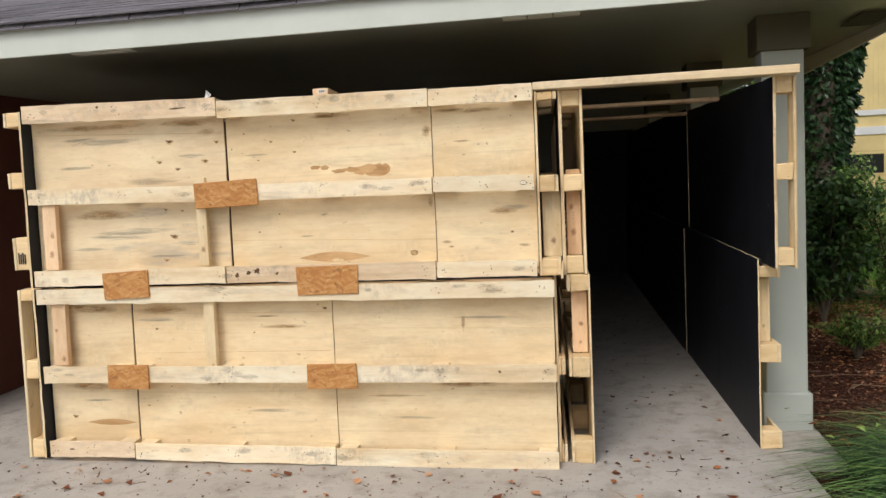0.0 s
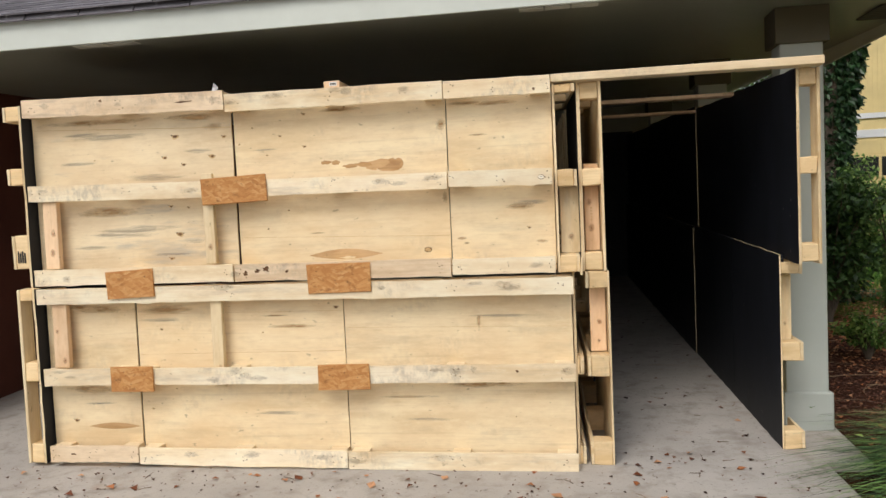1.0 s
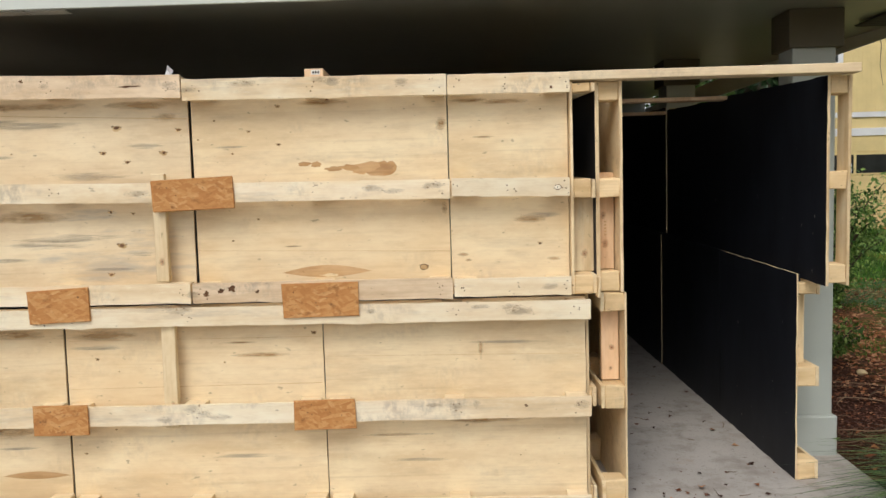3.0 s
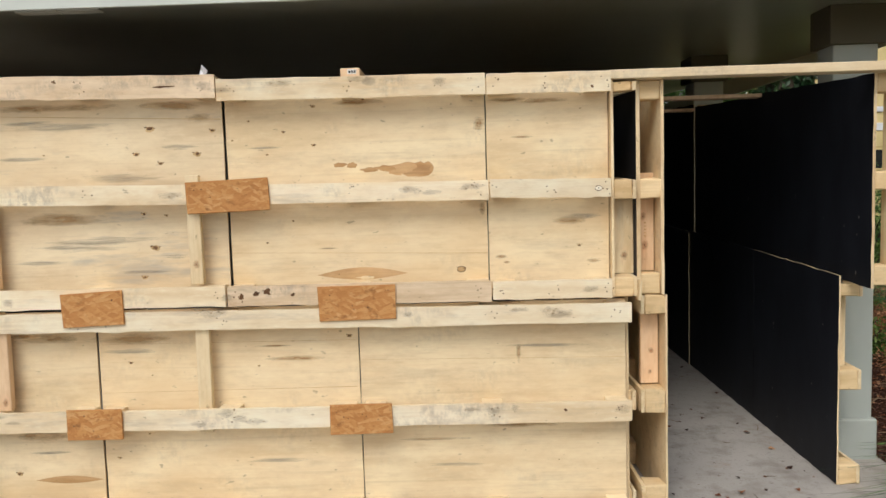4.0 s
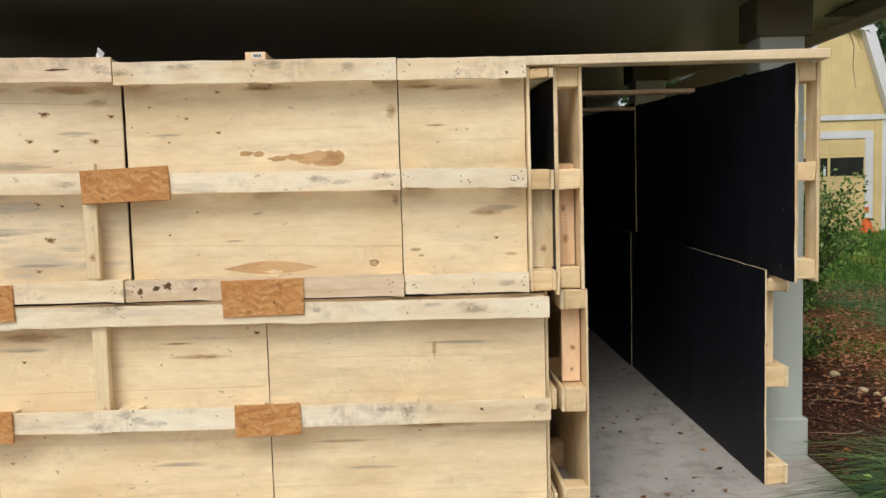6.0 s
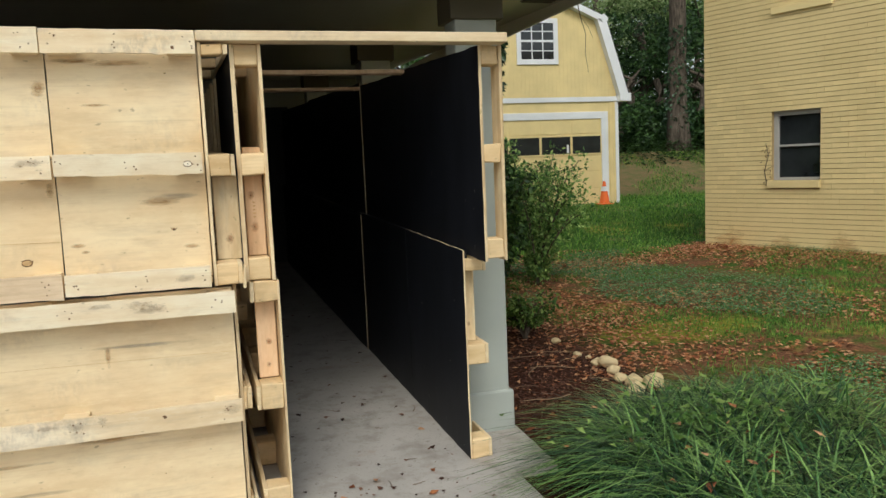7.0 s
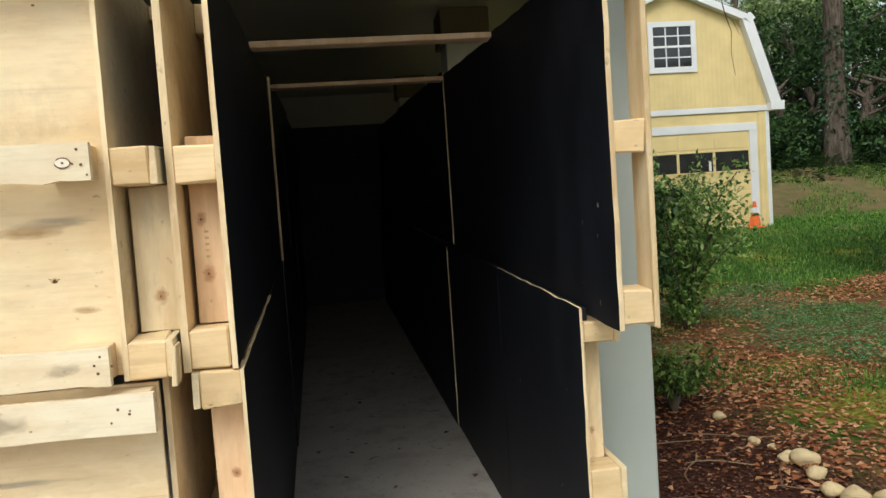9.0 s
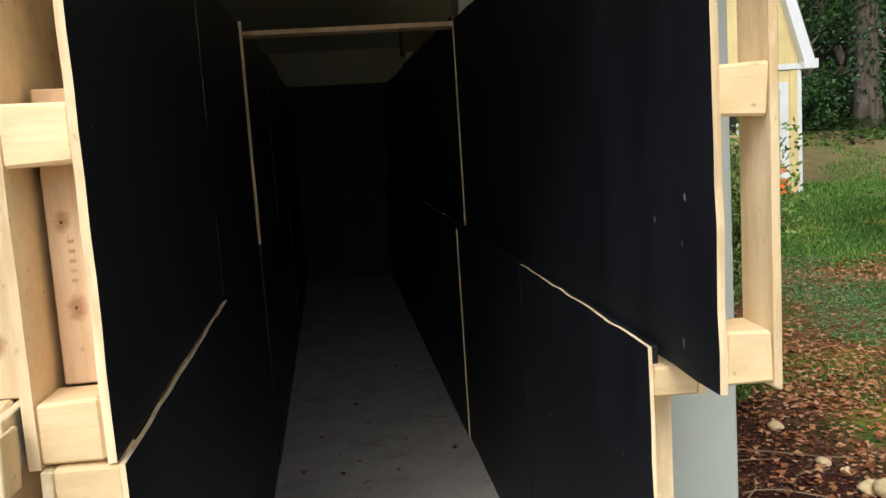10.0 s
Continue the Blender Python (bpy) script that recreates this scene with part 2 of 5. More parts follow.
def ground_mat():
    """Lawn, bare red-brown earth and a mulch bed, divided by noise and by the bed's own outline."""
    w = Mat("lawn_and_earth", 0.95, spec=0.1)
    p = w.coord(world=True)
    a, b, f = w.noise(p, 0.7, 5, 0.6), w.noise(p, 2.6, 5, 0.65), w.noise(p, 30, 4, 0.7)
    grass = w.ramp(f, (0.3, (0.03, 0.066, 0.011)), (0.6, (0.075, 0.15, 0.026)), (0.8, (0.14, 0.22, 0.05)))
    earth = w.ramp(f, (0.3, (0.075, 0.034, 0.017)), (0.55, (0.20, 0.095, 0.05)), (0.8, (0.36, 0.21, 0.12)))
    c = w.mix(w.mask(b, 0.40, 0.56), grass, earth)
    far = w.n.new("ShaderNodeSeparateXYZ")
    w.l.new(p, far.inputs[0])
    # further back the lawn is thick and unbroken
    c = w.mix(w.mask(far.outputs["Y"], 11.0, 12.5), c, w.mix(w.mask(a, 0.58, 0.7), grass, (0.26, 0.17, 0.09)))
    c = w.mix(w.mask(far.outputs["Y"], 20.3, 21.5), c, w.mix(w.mask(b, 0.35, 0.6), (0.20, 0.135, 0.07), (0.12, 0.12, 0.045)))
    moss = w.noise(p, 0.85, 3, 0.5, 0.4)
    c = w.mix(w.mask(moss, 0.60, 0.70), c, w.ramp(f, (0.3, (0.13, 0.14, 0.02)), (0.7, (0.36, 0.36, 0.07))))
    # a cushion of bright moss beyond the edging stones
    at = w.n.new("ShaderNodeVectorMath")
    at.operation = "SUBTRACT"
    at.inputs[1].default_value = (4.35, 7.45, 0)
    w.l.new(p, at.inputs[0])
    sq = w.n.new("ShaderNodeMapping")
    sq.inputs["Scale"].default_value = (1.0, 1.9, 0)
    w.l.new(at.outputs[0], sq.inputs["Vector"])
    far_off = w.n.new("ShaderNodeVectorMath")
    far_off.operation = "LENGTH"
    w.l.new(sq.outputs[0], far_off.inputs[0])
    rag = w.n.new("ShaderNodeMath")
    rag.operation = "MULTIPLY_ADD"
    rag.inputs[1].default_value = -1.6
    w.l.new(b, rag.inputs[0])
    w.l.new(far_off.outputs["Value"], rag.inputs[2])
    c = w.mix(w.mask(rag.outputs[0], 0.15, -0.15), c, w.ramp(f, (0.3, (0.10, 0.115, 0.015)), (0.7, (0.30, 0.31, 0.05))))
    mulch = w.ramp(f, (0.3, (0.022, 0.009, 0.006)), (0.55, (0.065, 0.024, 0.014)), (0.8, (0.16, 0.065, 0.035)))
    wob = w.n.new("ShaderNodeMath")
    wob.operation = "MULTIPLY_ADD"
    wob.inputs[1].default_value = 1.0
    w.l.new(b, wob.inputs[0])
    w.l.new(far.outputs["X"], wob.inputs[2])
    bed = w.mask(wob.outputs[0], 3.95, 3.65)
    back = w.mask(far.outputs["Y"], 10.5, 9.0)
    both = w.n.new("ShaderNodeMath")
    both.operation = "MULTIPLY"
    w.l.new(bed, both.inputs[0])
    w.l.new(back, both.inputs[1])
    c = w.mix(both.outputs[0], c, mulch)
    return w.color(c).bump(f, 0.8, 0.03).m


def leaf_mat(name, dark, mid, light, rough=0.5, through=0.25):
    w = Mat(name, rough, spec=0.35)
    c = w.islands((0.1, dark), (0.5, mid), (0.9, light))
    w.color(c)
    w.b.inputs["Transmission Weight"].default_value = 0
    if through:
        t = w.n.new("ShaderNodeBsdfTranslucent")
        w.l.new(c, t.inputs[0])
        m = w.n.new("ShaderNodeMixShader")
        m.inputs[0].default_value = through
        out = w.n["Material Output"]
        w.l.new(w.b.outputs[0], m.inputs[1])
        w.l.new(t.outputs[0], m.inputs[2])
        w.l.new(m.outputs[0], out.inputs[0])
    return w.m


def shingle_mat():
    w = Mat("dark_asphalt_shingle", 0.9, spec=0.2)
    n, g = w.noise(w.coord(world=True), 3, 4), w.noise(w.coord(world=True), 120, 2)
    c = w.ramp(n, (0.3, (0.12, 0.115, 0.128)), (0.7, (0.19, 0.182, 0.198)))
    c = w.mix(w.mask(g, 0.5, 0.8), c, (0.22, 0.21, 0.22))
    return w.color(w.rand(c, 0.15)).bump(g, 0.5, 0.004).m


def brick_mat(name, a, b, grime):
    w = Mat(name, 0.8, spec=0.25)
    n, g = w.noise(w.coord(world=True), 1.1, 4), w.noise(w.coord(world=True), 60, 3)
    c = w.ramp(n, (0.3, a), (0.7, b))
    c = w.mix(w.mask(g, 0.6, 0.85), c, grime)
    return w.color(w.rand(c, 0.06)).bump(g, 0.3, 0.004).m


def bark_mat():
    w = Mat("grey_bark", 0.95, spec=0.1)
    n = w.noise(w.coord((9, 9, 1.6), world=True), 1.5, 5, 0.65)
    return w.color(w.ramp(n, (0.3, (0.03, 0.024, 0.018)), (0.7, (0.16, 0.13, 0.10)))).bump(n, 0.9, 0.03).m


def glass_mat():
    w = Mat("dark_window_glass", 0.08, spec=0.6)
    n = w.noise(w.coord(world=True), 2, 3)
    return w.color(w.ramp(n, (0.3, (0.012, 0.014, 0.016)), (0.7, (0.03, 0.034, 0.036)))).m


OSB, BLACK, CONCRETE, GROUND, SHINGLE, BARK, GLASS = osb_mat(), black_mat(), concrete_mat(), ground_mat(), shingle_mat(), bark_mat(), glass_mat()
TRIM = paint_mat("pale_grey_green_trim", (0.60, 0.64, 0.58), 0.5, 0.06)
COLUMNP = paint_mat("grey_green_column_paint", (0.45, 0.485, 0.44), 0.5, 0.05)
CEILP = paint_mat("olive_beige_ceiling_paint", (0.27, 0.28, 0.225), 0.32, 0.06, 0.5)
CEILPALE = paint_mat("pale_unpainted_strip", (0.62, 0.62, 0.54), 0.5, 0.05)
CAPP = paint_mat("brown_cap_paint", (0.11, 0.095, 0.06), 0.6, 0.08)
VENTP = paint_mat("dark_vent", (0.08, 0.075, 0.06), 0.6, 0.05)
WHITE = paint_mat("white_trim", (0.78, 0.79, 0.80), 0.5, 0.05)
YELLOW = paint_mat("yellow_siding", (0.79, 0.63, 0.30), 0.7, 0.07)
YBRICK = brick_mat("painted_yellow_brick", (0.71, 0.56, 0.27), (0.80, 0.64, 0.32), (0.62, 0.46, 0.22))
YJOINT = paint_mat("recessed_mortar", (0.44, 0.32, 0.15), 0.9, 0.08)
RBRICK = brick_mat("dark_red_brick", (0.10, 0.035, 0.025), (0.17, 0.06, 0.04), (0.06, 0.03, 0.025))
ORANGE = paint_mat("orange_plastic", (0.85, 0.16, 0.03), 0.4, 0.05)
STONE = brick_mat("buff_fieldstone", (0.52, 0.40, 0.21), (0.70, 0.57, 0.34), (0.34, 0.25, 0.14))
GREYWOOD = wood("weathered_grey_fence", (0.20, 0.17, 0.13), (0.13, 0.11, 0.085), (0.07, 0.06, 0.045), along="z")
LEAF_D = leaf_mat("deep_green_leaf", (0.012, 0.035, 0.010), (0.03, 0.075, 0.018), (0.07, 0.14, 0.035))
LEAF_M = leaf_mat("mid_green_leaf", (0.04, 0.10, 0.02), (0.09, 0.19, 0.04), (0.20, 0.32, 0.09))
LEAF_F = leaf_mat("fresh_green_leaf", (0.05, 0.12, 0.02), (0.13, 0.24, 0.05), (0.28, 0.40, 0.11), 0.5, 0.35)
LEAF_S = leaf_mat("spray_leaf", (0.042, 0.12, 0.026), (0.15, 0.28, 0.065), (0.36, 0.51, 0.16), 0.45, 0.42)
LEAF_L = leaf_mat("pale_green_leaf", (0.12, 0.19, 0.06), (0.25, 0.35, 0.13), (0.44, 0.53, 0.26), through=0.4)
IVY = leaf_mat("ivy_leaf", (0.010, 0.032, 0.012), (0.02, 0.06, 0.02), (0.06, 0.12, 0.05), 0.35, 0.1)
BLADE = leaf_mat("lilyturf_blade", (0.006, 0.022, 0.009), (0.036, 0.115, 0.034), (0.24, 0.40, 0.11), 0.34, 0.12)
LAWN = leaf_mat("lawn_blade", (0.036, 0.115, 0.014), (0.092, 0.245, 0.032), (0.23, 0.37, 0.065), 0.6, 0.2)
CLOVER = leaf_mat("ground_cover_leaf", (0.025, 0.085, 0.03), (0.075, 0.20, 0.075), (0.20, 0.35, 0.15), 0.6, 0.15)
DEADLEAF = leaf_mat("fallen_leaf", (0.16, 0.05, 0.02), (0.38, 0.14, 0.05), (0.58, 0.32, 0.17), 0.7, 0.1)
DARKLEAF = leaf_mat("old_fallen_leaf", (0.035, 0.014, 0.009), (0.085, 0.034, 0.02), (0.21, 0.10, 0.06), 0.8, 0.0)
TWIG = leaf_mat("dry_twig", (0.08, 0.05, 0.03), (0.16, 0.10, 0.06), (0.26, 0.18, 0.11), 0.9, 0.0)
INK = Mat("dark_ink", 0.8).color((0.03, 0.03, 0.03)).m
PAPER = Mat("white_label_paper", 0.7).color((0.75, 0.75, 0.72)).m
PLASTIC = Mat("clear_plastic_scrap", 0.3).color((0.6, 0.6, 0.62)).m

# ---- building helpers ----


def obj(name, verts, faces, mats, parent=None, label="", matidx=None):
    me = bpy.data.meshes.new(name)
    me.from_pydata(verts, [], faces)
    for m in (mats if isinstance(mats, (list, tuple)) else [mats]):
        me.materials.append(m)
    if matidx is not None:
        me.polygons.foreach_set("material_index", matidx)
    me.update()
    ob = new(name, me)
    if parent is not None:
        ob.parent = parent
    if label:
        ob["label"] = label
    return ob


def part(name, bm, material, parent, label=""):
    me = bpy.data.meshes.new(name)
    bm.to_mesh(me)
    bm.free()
    for m in (material if isinstance(material, (list, tuple)) else [material]):
        me.materials.append(m)
    ob = new(name, me)
    ob.parent = parent
    if label:
        ob["label"] = label
    return ob


def box_bm(x0, x1, y0, y1, z0, z1, bevel=0.003, rag=0.0, seed=0):
    """A box with softened edges; rag moves its corners a little, as in rough sawn wood."""
    bm = bmesh.new()
    r = random.Random(seed)
    vs = [bm.verts.new((x + r.uniform(-rag, rag), y + r.uniform(-rag, rag), z + r.uniform(-rag, rag))) for x in (x0, x1) for y in (y0, y1) for z in (z0, z1)]
    for f in ((0, 1, 3, 2), (4, 6, 7, 5), (0, 4, 5, 1), (2, 3, 7, 6), (0, 2, 6, 4), (1, 5, 7, 3)):
        bm.faces.new([vs[i] for i in f])
    bmesh.ops.recalc_face_normals(bm, faces=bm.faces)
    if bevel:
        bmesh.ops.bevel(bm, geom=list(bm.edges), offset=bevel, segments=1, affect="EDGES")
    return bm


def box(name, x0, x1, y0, y1, z0, z1, mat, parent=None, label="", bevel=0.003, rag=0.0, seed=0):
    return part(name, box_bm(x0, x1, y0, y1, z0, z1, bevel, rag, seed), mat, parent, label)


def empty(name, x=0, y=0, z=0, rz=0):
    e = new(name)
    e.empty_display_size = 0.1
    e.matrix_basis = pose(x, y, z, 0, 0, rz)
    return e


def sheet(name, x0, x1, y0, y1, z0, z1, mats, parent, face, label="", wav=0.0, seed=0, pale="all"):
    """A plywood sheet whose one face (-x, +x or -y side) is painted: mats = (wood, paint, edge). The long edges wander
    by wav. Edges outside pale take mats[3].
    """
    bm = bmesh.new()
    n = 14
    thin = min(range(3), key=lambda i: (x1 - x0, y1 - y0, z1 - z0)[i])
    r = random.Random(seed)
    lo, hi = (x0, y0, z0), (x1, y1, z1)
    ax = [i for i in range(3) if i != thin]
    ring = []
    for u0, v0, u1, v1 in ((0, 0, 1, 0), (1, 0, 1, 1), (1, 1, 0, 1), (0, 1, 0, 0)):
        for i in range(n):
            t = i / n
            u, v = u0 + (u1 - u0) * t, v0 + (v1 - v0) * t
            ring.append((u, v, r.uniform(-wav, wav) if i else 0.0))
    def place(u, v, d, side):
        p = [0, 0, 0]
        p[thin] = (lo, hi)[side][thin]
        p[ax[0]] = lo[ax[0]] + u * (hi[ax[0]] - lo[ax[0]]) + (d if v not in (0, 1) else 0)
        p[ax[1]] = lo[ax[1]] + v * (hi[ax[1]] - lo[ax[1]]) + (d if u not in (0, 1) else 0)
        return p
    a = [bm.verts.new(place(u, v, d, 0)) for u, v, d in ring]
    b = [bm.verts.new(place(u, v, d, 1)) for u, v, d in ring]
    fa, fb = bm.faces.new(a), bm.faces.new(b[::-1])
    for i in range(len(ring)):
        j = (i + 1) % len(ring)
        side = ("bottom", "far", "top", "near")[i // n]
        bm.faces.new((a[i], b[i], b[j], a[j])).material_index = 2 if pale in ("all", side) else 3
    (fa if face.startswith("-") else fb).material_index = 1
    bmesh.ops.recalc_face_normals(bm, faces=bm.faces)
    return part(name, bm, mats, parent, label)


# ---- the wall of pallets across the front ----
RAIL, T_BOARD, T_BLOCK, T_PLY = 4.94, 0.019, 0.080, 0.012
PLY_Y = RAIL + T_BOARD + T_BLOCK


def nails(parent, x, z, seed, y, n=4):
    r = random.Random(seed)
    for i in range(n):
        a = r.uniform(0, 6.28)
        px, pz, rad = x + r.uniform(-0.032, 0.032), z + r.uniform(-0.03, 0.03), r.uniform(0.0022, 0.0042)
        vs = [(px + rad * math.cos(a + k * 1.047), y, pz + rad * math.sin(a + k * 1.047)) for k in range(6)]
        obj("nail", vs, [list(range(6))], KNOT, parent)


def front_pallet(x0, x1, z0, z1, rails, ply_x0, ply_x1, ply_z0, ply_z1, seed, blocks=3, ply=None):
    """rails: (name, x0, x1, z centre at x0, z centre at x1, height)."""
    e = empty("pallet_panel", (x0 + x1) / 2, PLY_Y, z0)
    inv = e.matrix_basis.inverted()
    made = []
    made.append(sheet("plywood_sheet", ply_x0, ply_x1, PLY_Y, PLY_Y + T_PLY, ply_z0, ply_z1, (PLY, ply or PLY, EDGE), e, "-y", wav=0.0012, seed=seed))
    r = random.Random(seed)
    for k, (rx0, rx1, zc0, zc1, h) in enumerate(rails):
        bm = bmesh.new()
        n = 16
        top, bot = [], []
        for i in range(n + 1):
            t = i / n
            zc = zc0 + (zc1 - zc0) * t
            top.append((rx0 + (rx1 - rx0) * t, zc + h / 2 + r.uniform(-0.0016, 0.0016)))
            bot.append((rx0 + (rx1 - rx0) * t, zc - h / 2 + (r.uniform(-0.006, 0.004) if r.random() < 0.25 else r.uniform(-0.0016, 0.0016))))
        prof = top + bot[::-1]
        f = [bm.verts.new((x, RAIL, z)) for x, z in prof]
        b = [bm.verts.new((x, RAIL + T_BOARD, z)) for x, z in prof]
        bm.faces.new(f), bm.faces.new(b[::-1])
        for i in range(len(prof)):
            j = (i + 1) % len(prof)
            bm.faces.new((f[i], b[i], b[j], f[j]))
        bmesh.ops.recalc_face_normals(bm, faces=bm.faces)
        board = part("board", bm, BOARD_OLD if (seed, k) in ((1, 0), (2, 2), (4, 0)) else BOARD, e)
        made.append(board)
        for i in range(blocks):
            bx = (rx0 + 0.012, (rx0 + rx1) / 2 - 0.05, rx1 - 0.112)[i] if blocks == 3 else (rx0 + 0.012, rx1 - 0.112)[i]
            t = (bx + 0.05 - rx0) / (rx1 - rx0)
            zc = zc0 + (zc1 - zc0) * t
            made.append(box("block", bx, bx + 0.1, RAIL + T_BOARD, PLY_Y, zc - h / 2 + 0.003, zc + h / 2 - 0.002, BLOCK_PALE, e, bevel=0.002, rag=0.002, seed=seed * 31 + k * 5 + i))
        for i, t in enumerate((0.045, 0.5, 0.955)):
            before = set(scene.collection.objects)
            nails(e, rx0 + (rx1 - rx0) * t, zc0 + (zc1 - zc0) * t, seed * 77 + k * 9 + i, RAIL - 0.0015, 4)
            made += [o for o in scene.collection.objects if o not in before]
    for o in made:
        o.matrix_parent_inverse = inv
    return e


GROUP = "pallet panels of the front wall"
LAB = "pale plywood pallet panel with three weathered boards, standing upright"
RH = 0.097
p1 = tagged(front_pallet(-2.64, -1.386, 1.08, 2.17, [(-2.635, -1.39, 2.128, 2.102, 0.105), (-2.634, -1.39, 1.632, 1.606, 0.092), (-2.631, -1.392, 1.135, 1.13, 0.094)],
                         -2.648, -1.392, 1.085, 2.15, 1, ply=PLY_GREY), "stained plywood pallet panel with knots, upper row of the wall", "pallet", GROUP)
p2 = tagged(front_pallet(-1.382, -0.148, 1.08, 2.13, [(-1.384, -0.15, 2.084, 2.075, 0.097), (-1.384, -0.146, 1.604, 1.592, 0.09), (-1.381, -0.144, 1.128, 1.123, 0.096)],
                         -1.378, -0.152, 1.085, 2.12, 2), "plywood pallet panel with brown repair patches, upper row of the wall", "pallet", GROUP)
p3 = tagged(front_pallet(-0.143, 0.42, 1.08, 2.12, [(-0.145, 0.42, 2.073, 2.069, 0.092), (-0.138, 0.415, 1.596, 1.586, 0.085), (-0.137, 0.416, 1.122, 1.12, 0.086)],
                         -0.147, 0.422, 1.08, 2.112, 3, 2), "narrow plywood pallet panel, upper row beside the opening", "pallet", GROUP)
p4 = tagged(front_pallet(-2.63, -2.06, 0, 1.07, [(-2.613, -2.045, 0.080, 0.082, 0.096)], -2.64, -2.066, 0.02, 1.06, 4, 2),
            "narrow plywood pallet panel standing on the concrete, lower row", "pallet", GROUP)
p5 = tagged(front_pallet(-2.05, -0.785, 0, 1.07, [(-2.038, -0.779, 0.071, 0.058, 0.098)], -2.054, -0.788, 0.015, 1.06, 5),
            "wide plywood pallet panel standing on the concrete, lower row", "pallet", GROUP)
p6 = tagged(front_pallet(-0.78, 0.5, 0, 1.07, [(-0.773, 0.5, 0.052, 0.046, 0.098)], -0.783, 0.494, 0.0, 1.055, 6),
            "wide plywood pallet panel beside the opening, lower row", "pallet", GROUP)


def long_rail(x0, x1, za, zb, h, seed, label, bxs):
    e = empty("long_board", x0, RAIL, za)
    bm = bmesh.new()
    r = random.Random(seed)
    n = 40
    top = [(x0 + (x1 - x0) * i / n, za + (zb - za) * i / n + h / 2 + r.uniform(-0.0018, 0.0018)) for i in range(n + 1)]
    bot = [(x0 + (x1 - x0) * i / n, za + (zb - za) * i / n - h / 2 + (r.uniform(-0.008, 0.002) if r.random() < 0.2 else r.uniform(-0.0018, 0.0018))) for i in range(n + 1)]
    prof = top + bot[::-1]
    f = [bm.verts.new((x, RAIL, z)) for x, z in prof]
    b = [bm.verts.new((x, RAIL + T_BOARD, z)) for x, z in prof]
    bm.faces.new(f), bm.faces.new(b[::-1])
    for i in range(len(prof)):
        j = (i + 1) % len(prof)
        bm.faces.new((f[i], b[i], b[j], f[j]))
    bmesh.ops.recalc_face_normals(bm, faces=bm.faces)
    before = set(scene.collection.objects)
    part("board", bm, BOARD, e)
    for i, bx in enumerate(bxs):
        zc = za + (zb - za) * (bx - x0) / (x1 - x0)
        box("block", bx, bx + 0.1, RAIL + T_BOARD, PLY_Y, zc - h / 2 + 0.003, zc + h / 2 - 0.001, BLOCK_PALE, e, bevel=0.002, rag=0.002, seed=seed + i)
        nails(e, bx + 0.05, zc, seed * 3 + i, RAIL - 0.0015, 4)
    inv = e.matrix_basis.inverted()
    for o in scene.collection.objects:
        if o not in before:
            o.matrix_parent_inverse = inv
    return tagged(e, label, "board")


BX = (-2.60, -2.17, -2.03, -1.46, -0.90, -0.76, -0.20, 0.39)
LONGS = [long_rail(-2.629, 0.505, 1.024, 1.004, 0.09, 41, "long stained pallet board nailed across the lower panels", BX)]
LONGS.append(long_rail(-2.618, 0.503, 0.543, 0.536, 0.097, 42, "long pale pallet board across the lower panels", BX))


def knot(parent, x, z, rx, rz, seed, mat=KNOT, name="knot", y=PLY_Y, rough=0.25):
    r = random.Random(seed)
    n = 14
    vs = []
    for k in range(n):
        a = 6.2832 * k / n
        s = r.uniform(1 - rough, 1 + rough * 0.6)
        vs.append((x + rx * s * math.cos(a), y - 0.0012, z + rz * s * math.sin(a)))
    o = obj(name, vs, [list(range(n))], mat, parent)
    o.matrix_parent_inverse = parent.matrix_basis.inverted()
    return o


HALO = wood("amber_knot_halo", (0.62, 0.45, 0.23), (0.54, 0.36, 0.17), (0.42, 0.25, 0.10), grain=5, stain_amount=0.1)


def lens(parent, x0, x1, z, h, seed, y=PLY_Y):
    """A football-shaped repair patch let into the plywood."""
    n = 10
    up = [(x0 + (x1 - x0) * k / n, z + h * math.sin(math.pi * k / n)) for k in range(n + 1)]
    dn = [(x0 + (x1 - x0) * k / n, z - h * 0.8 * math.sin(math.pi * k / n)) for k in range(n - 1, 0, -1)]
    o = obj("repair_patch", [(x, y - 0.0012, zz) for x, zz in up + dn], [list(range(2 * n))], PATCHW, parent, "brown repair patch in the plywood")
    o.matrix_parent_inverse = parent.matrix_basis.inverted()


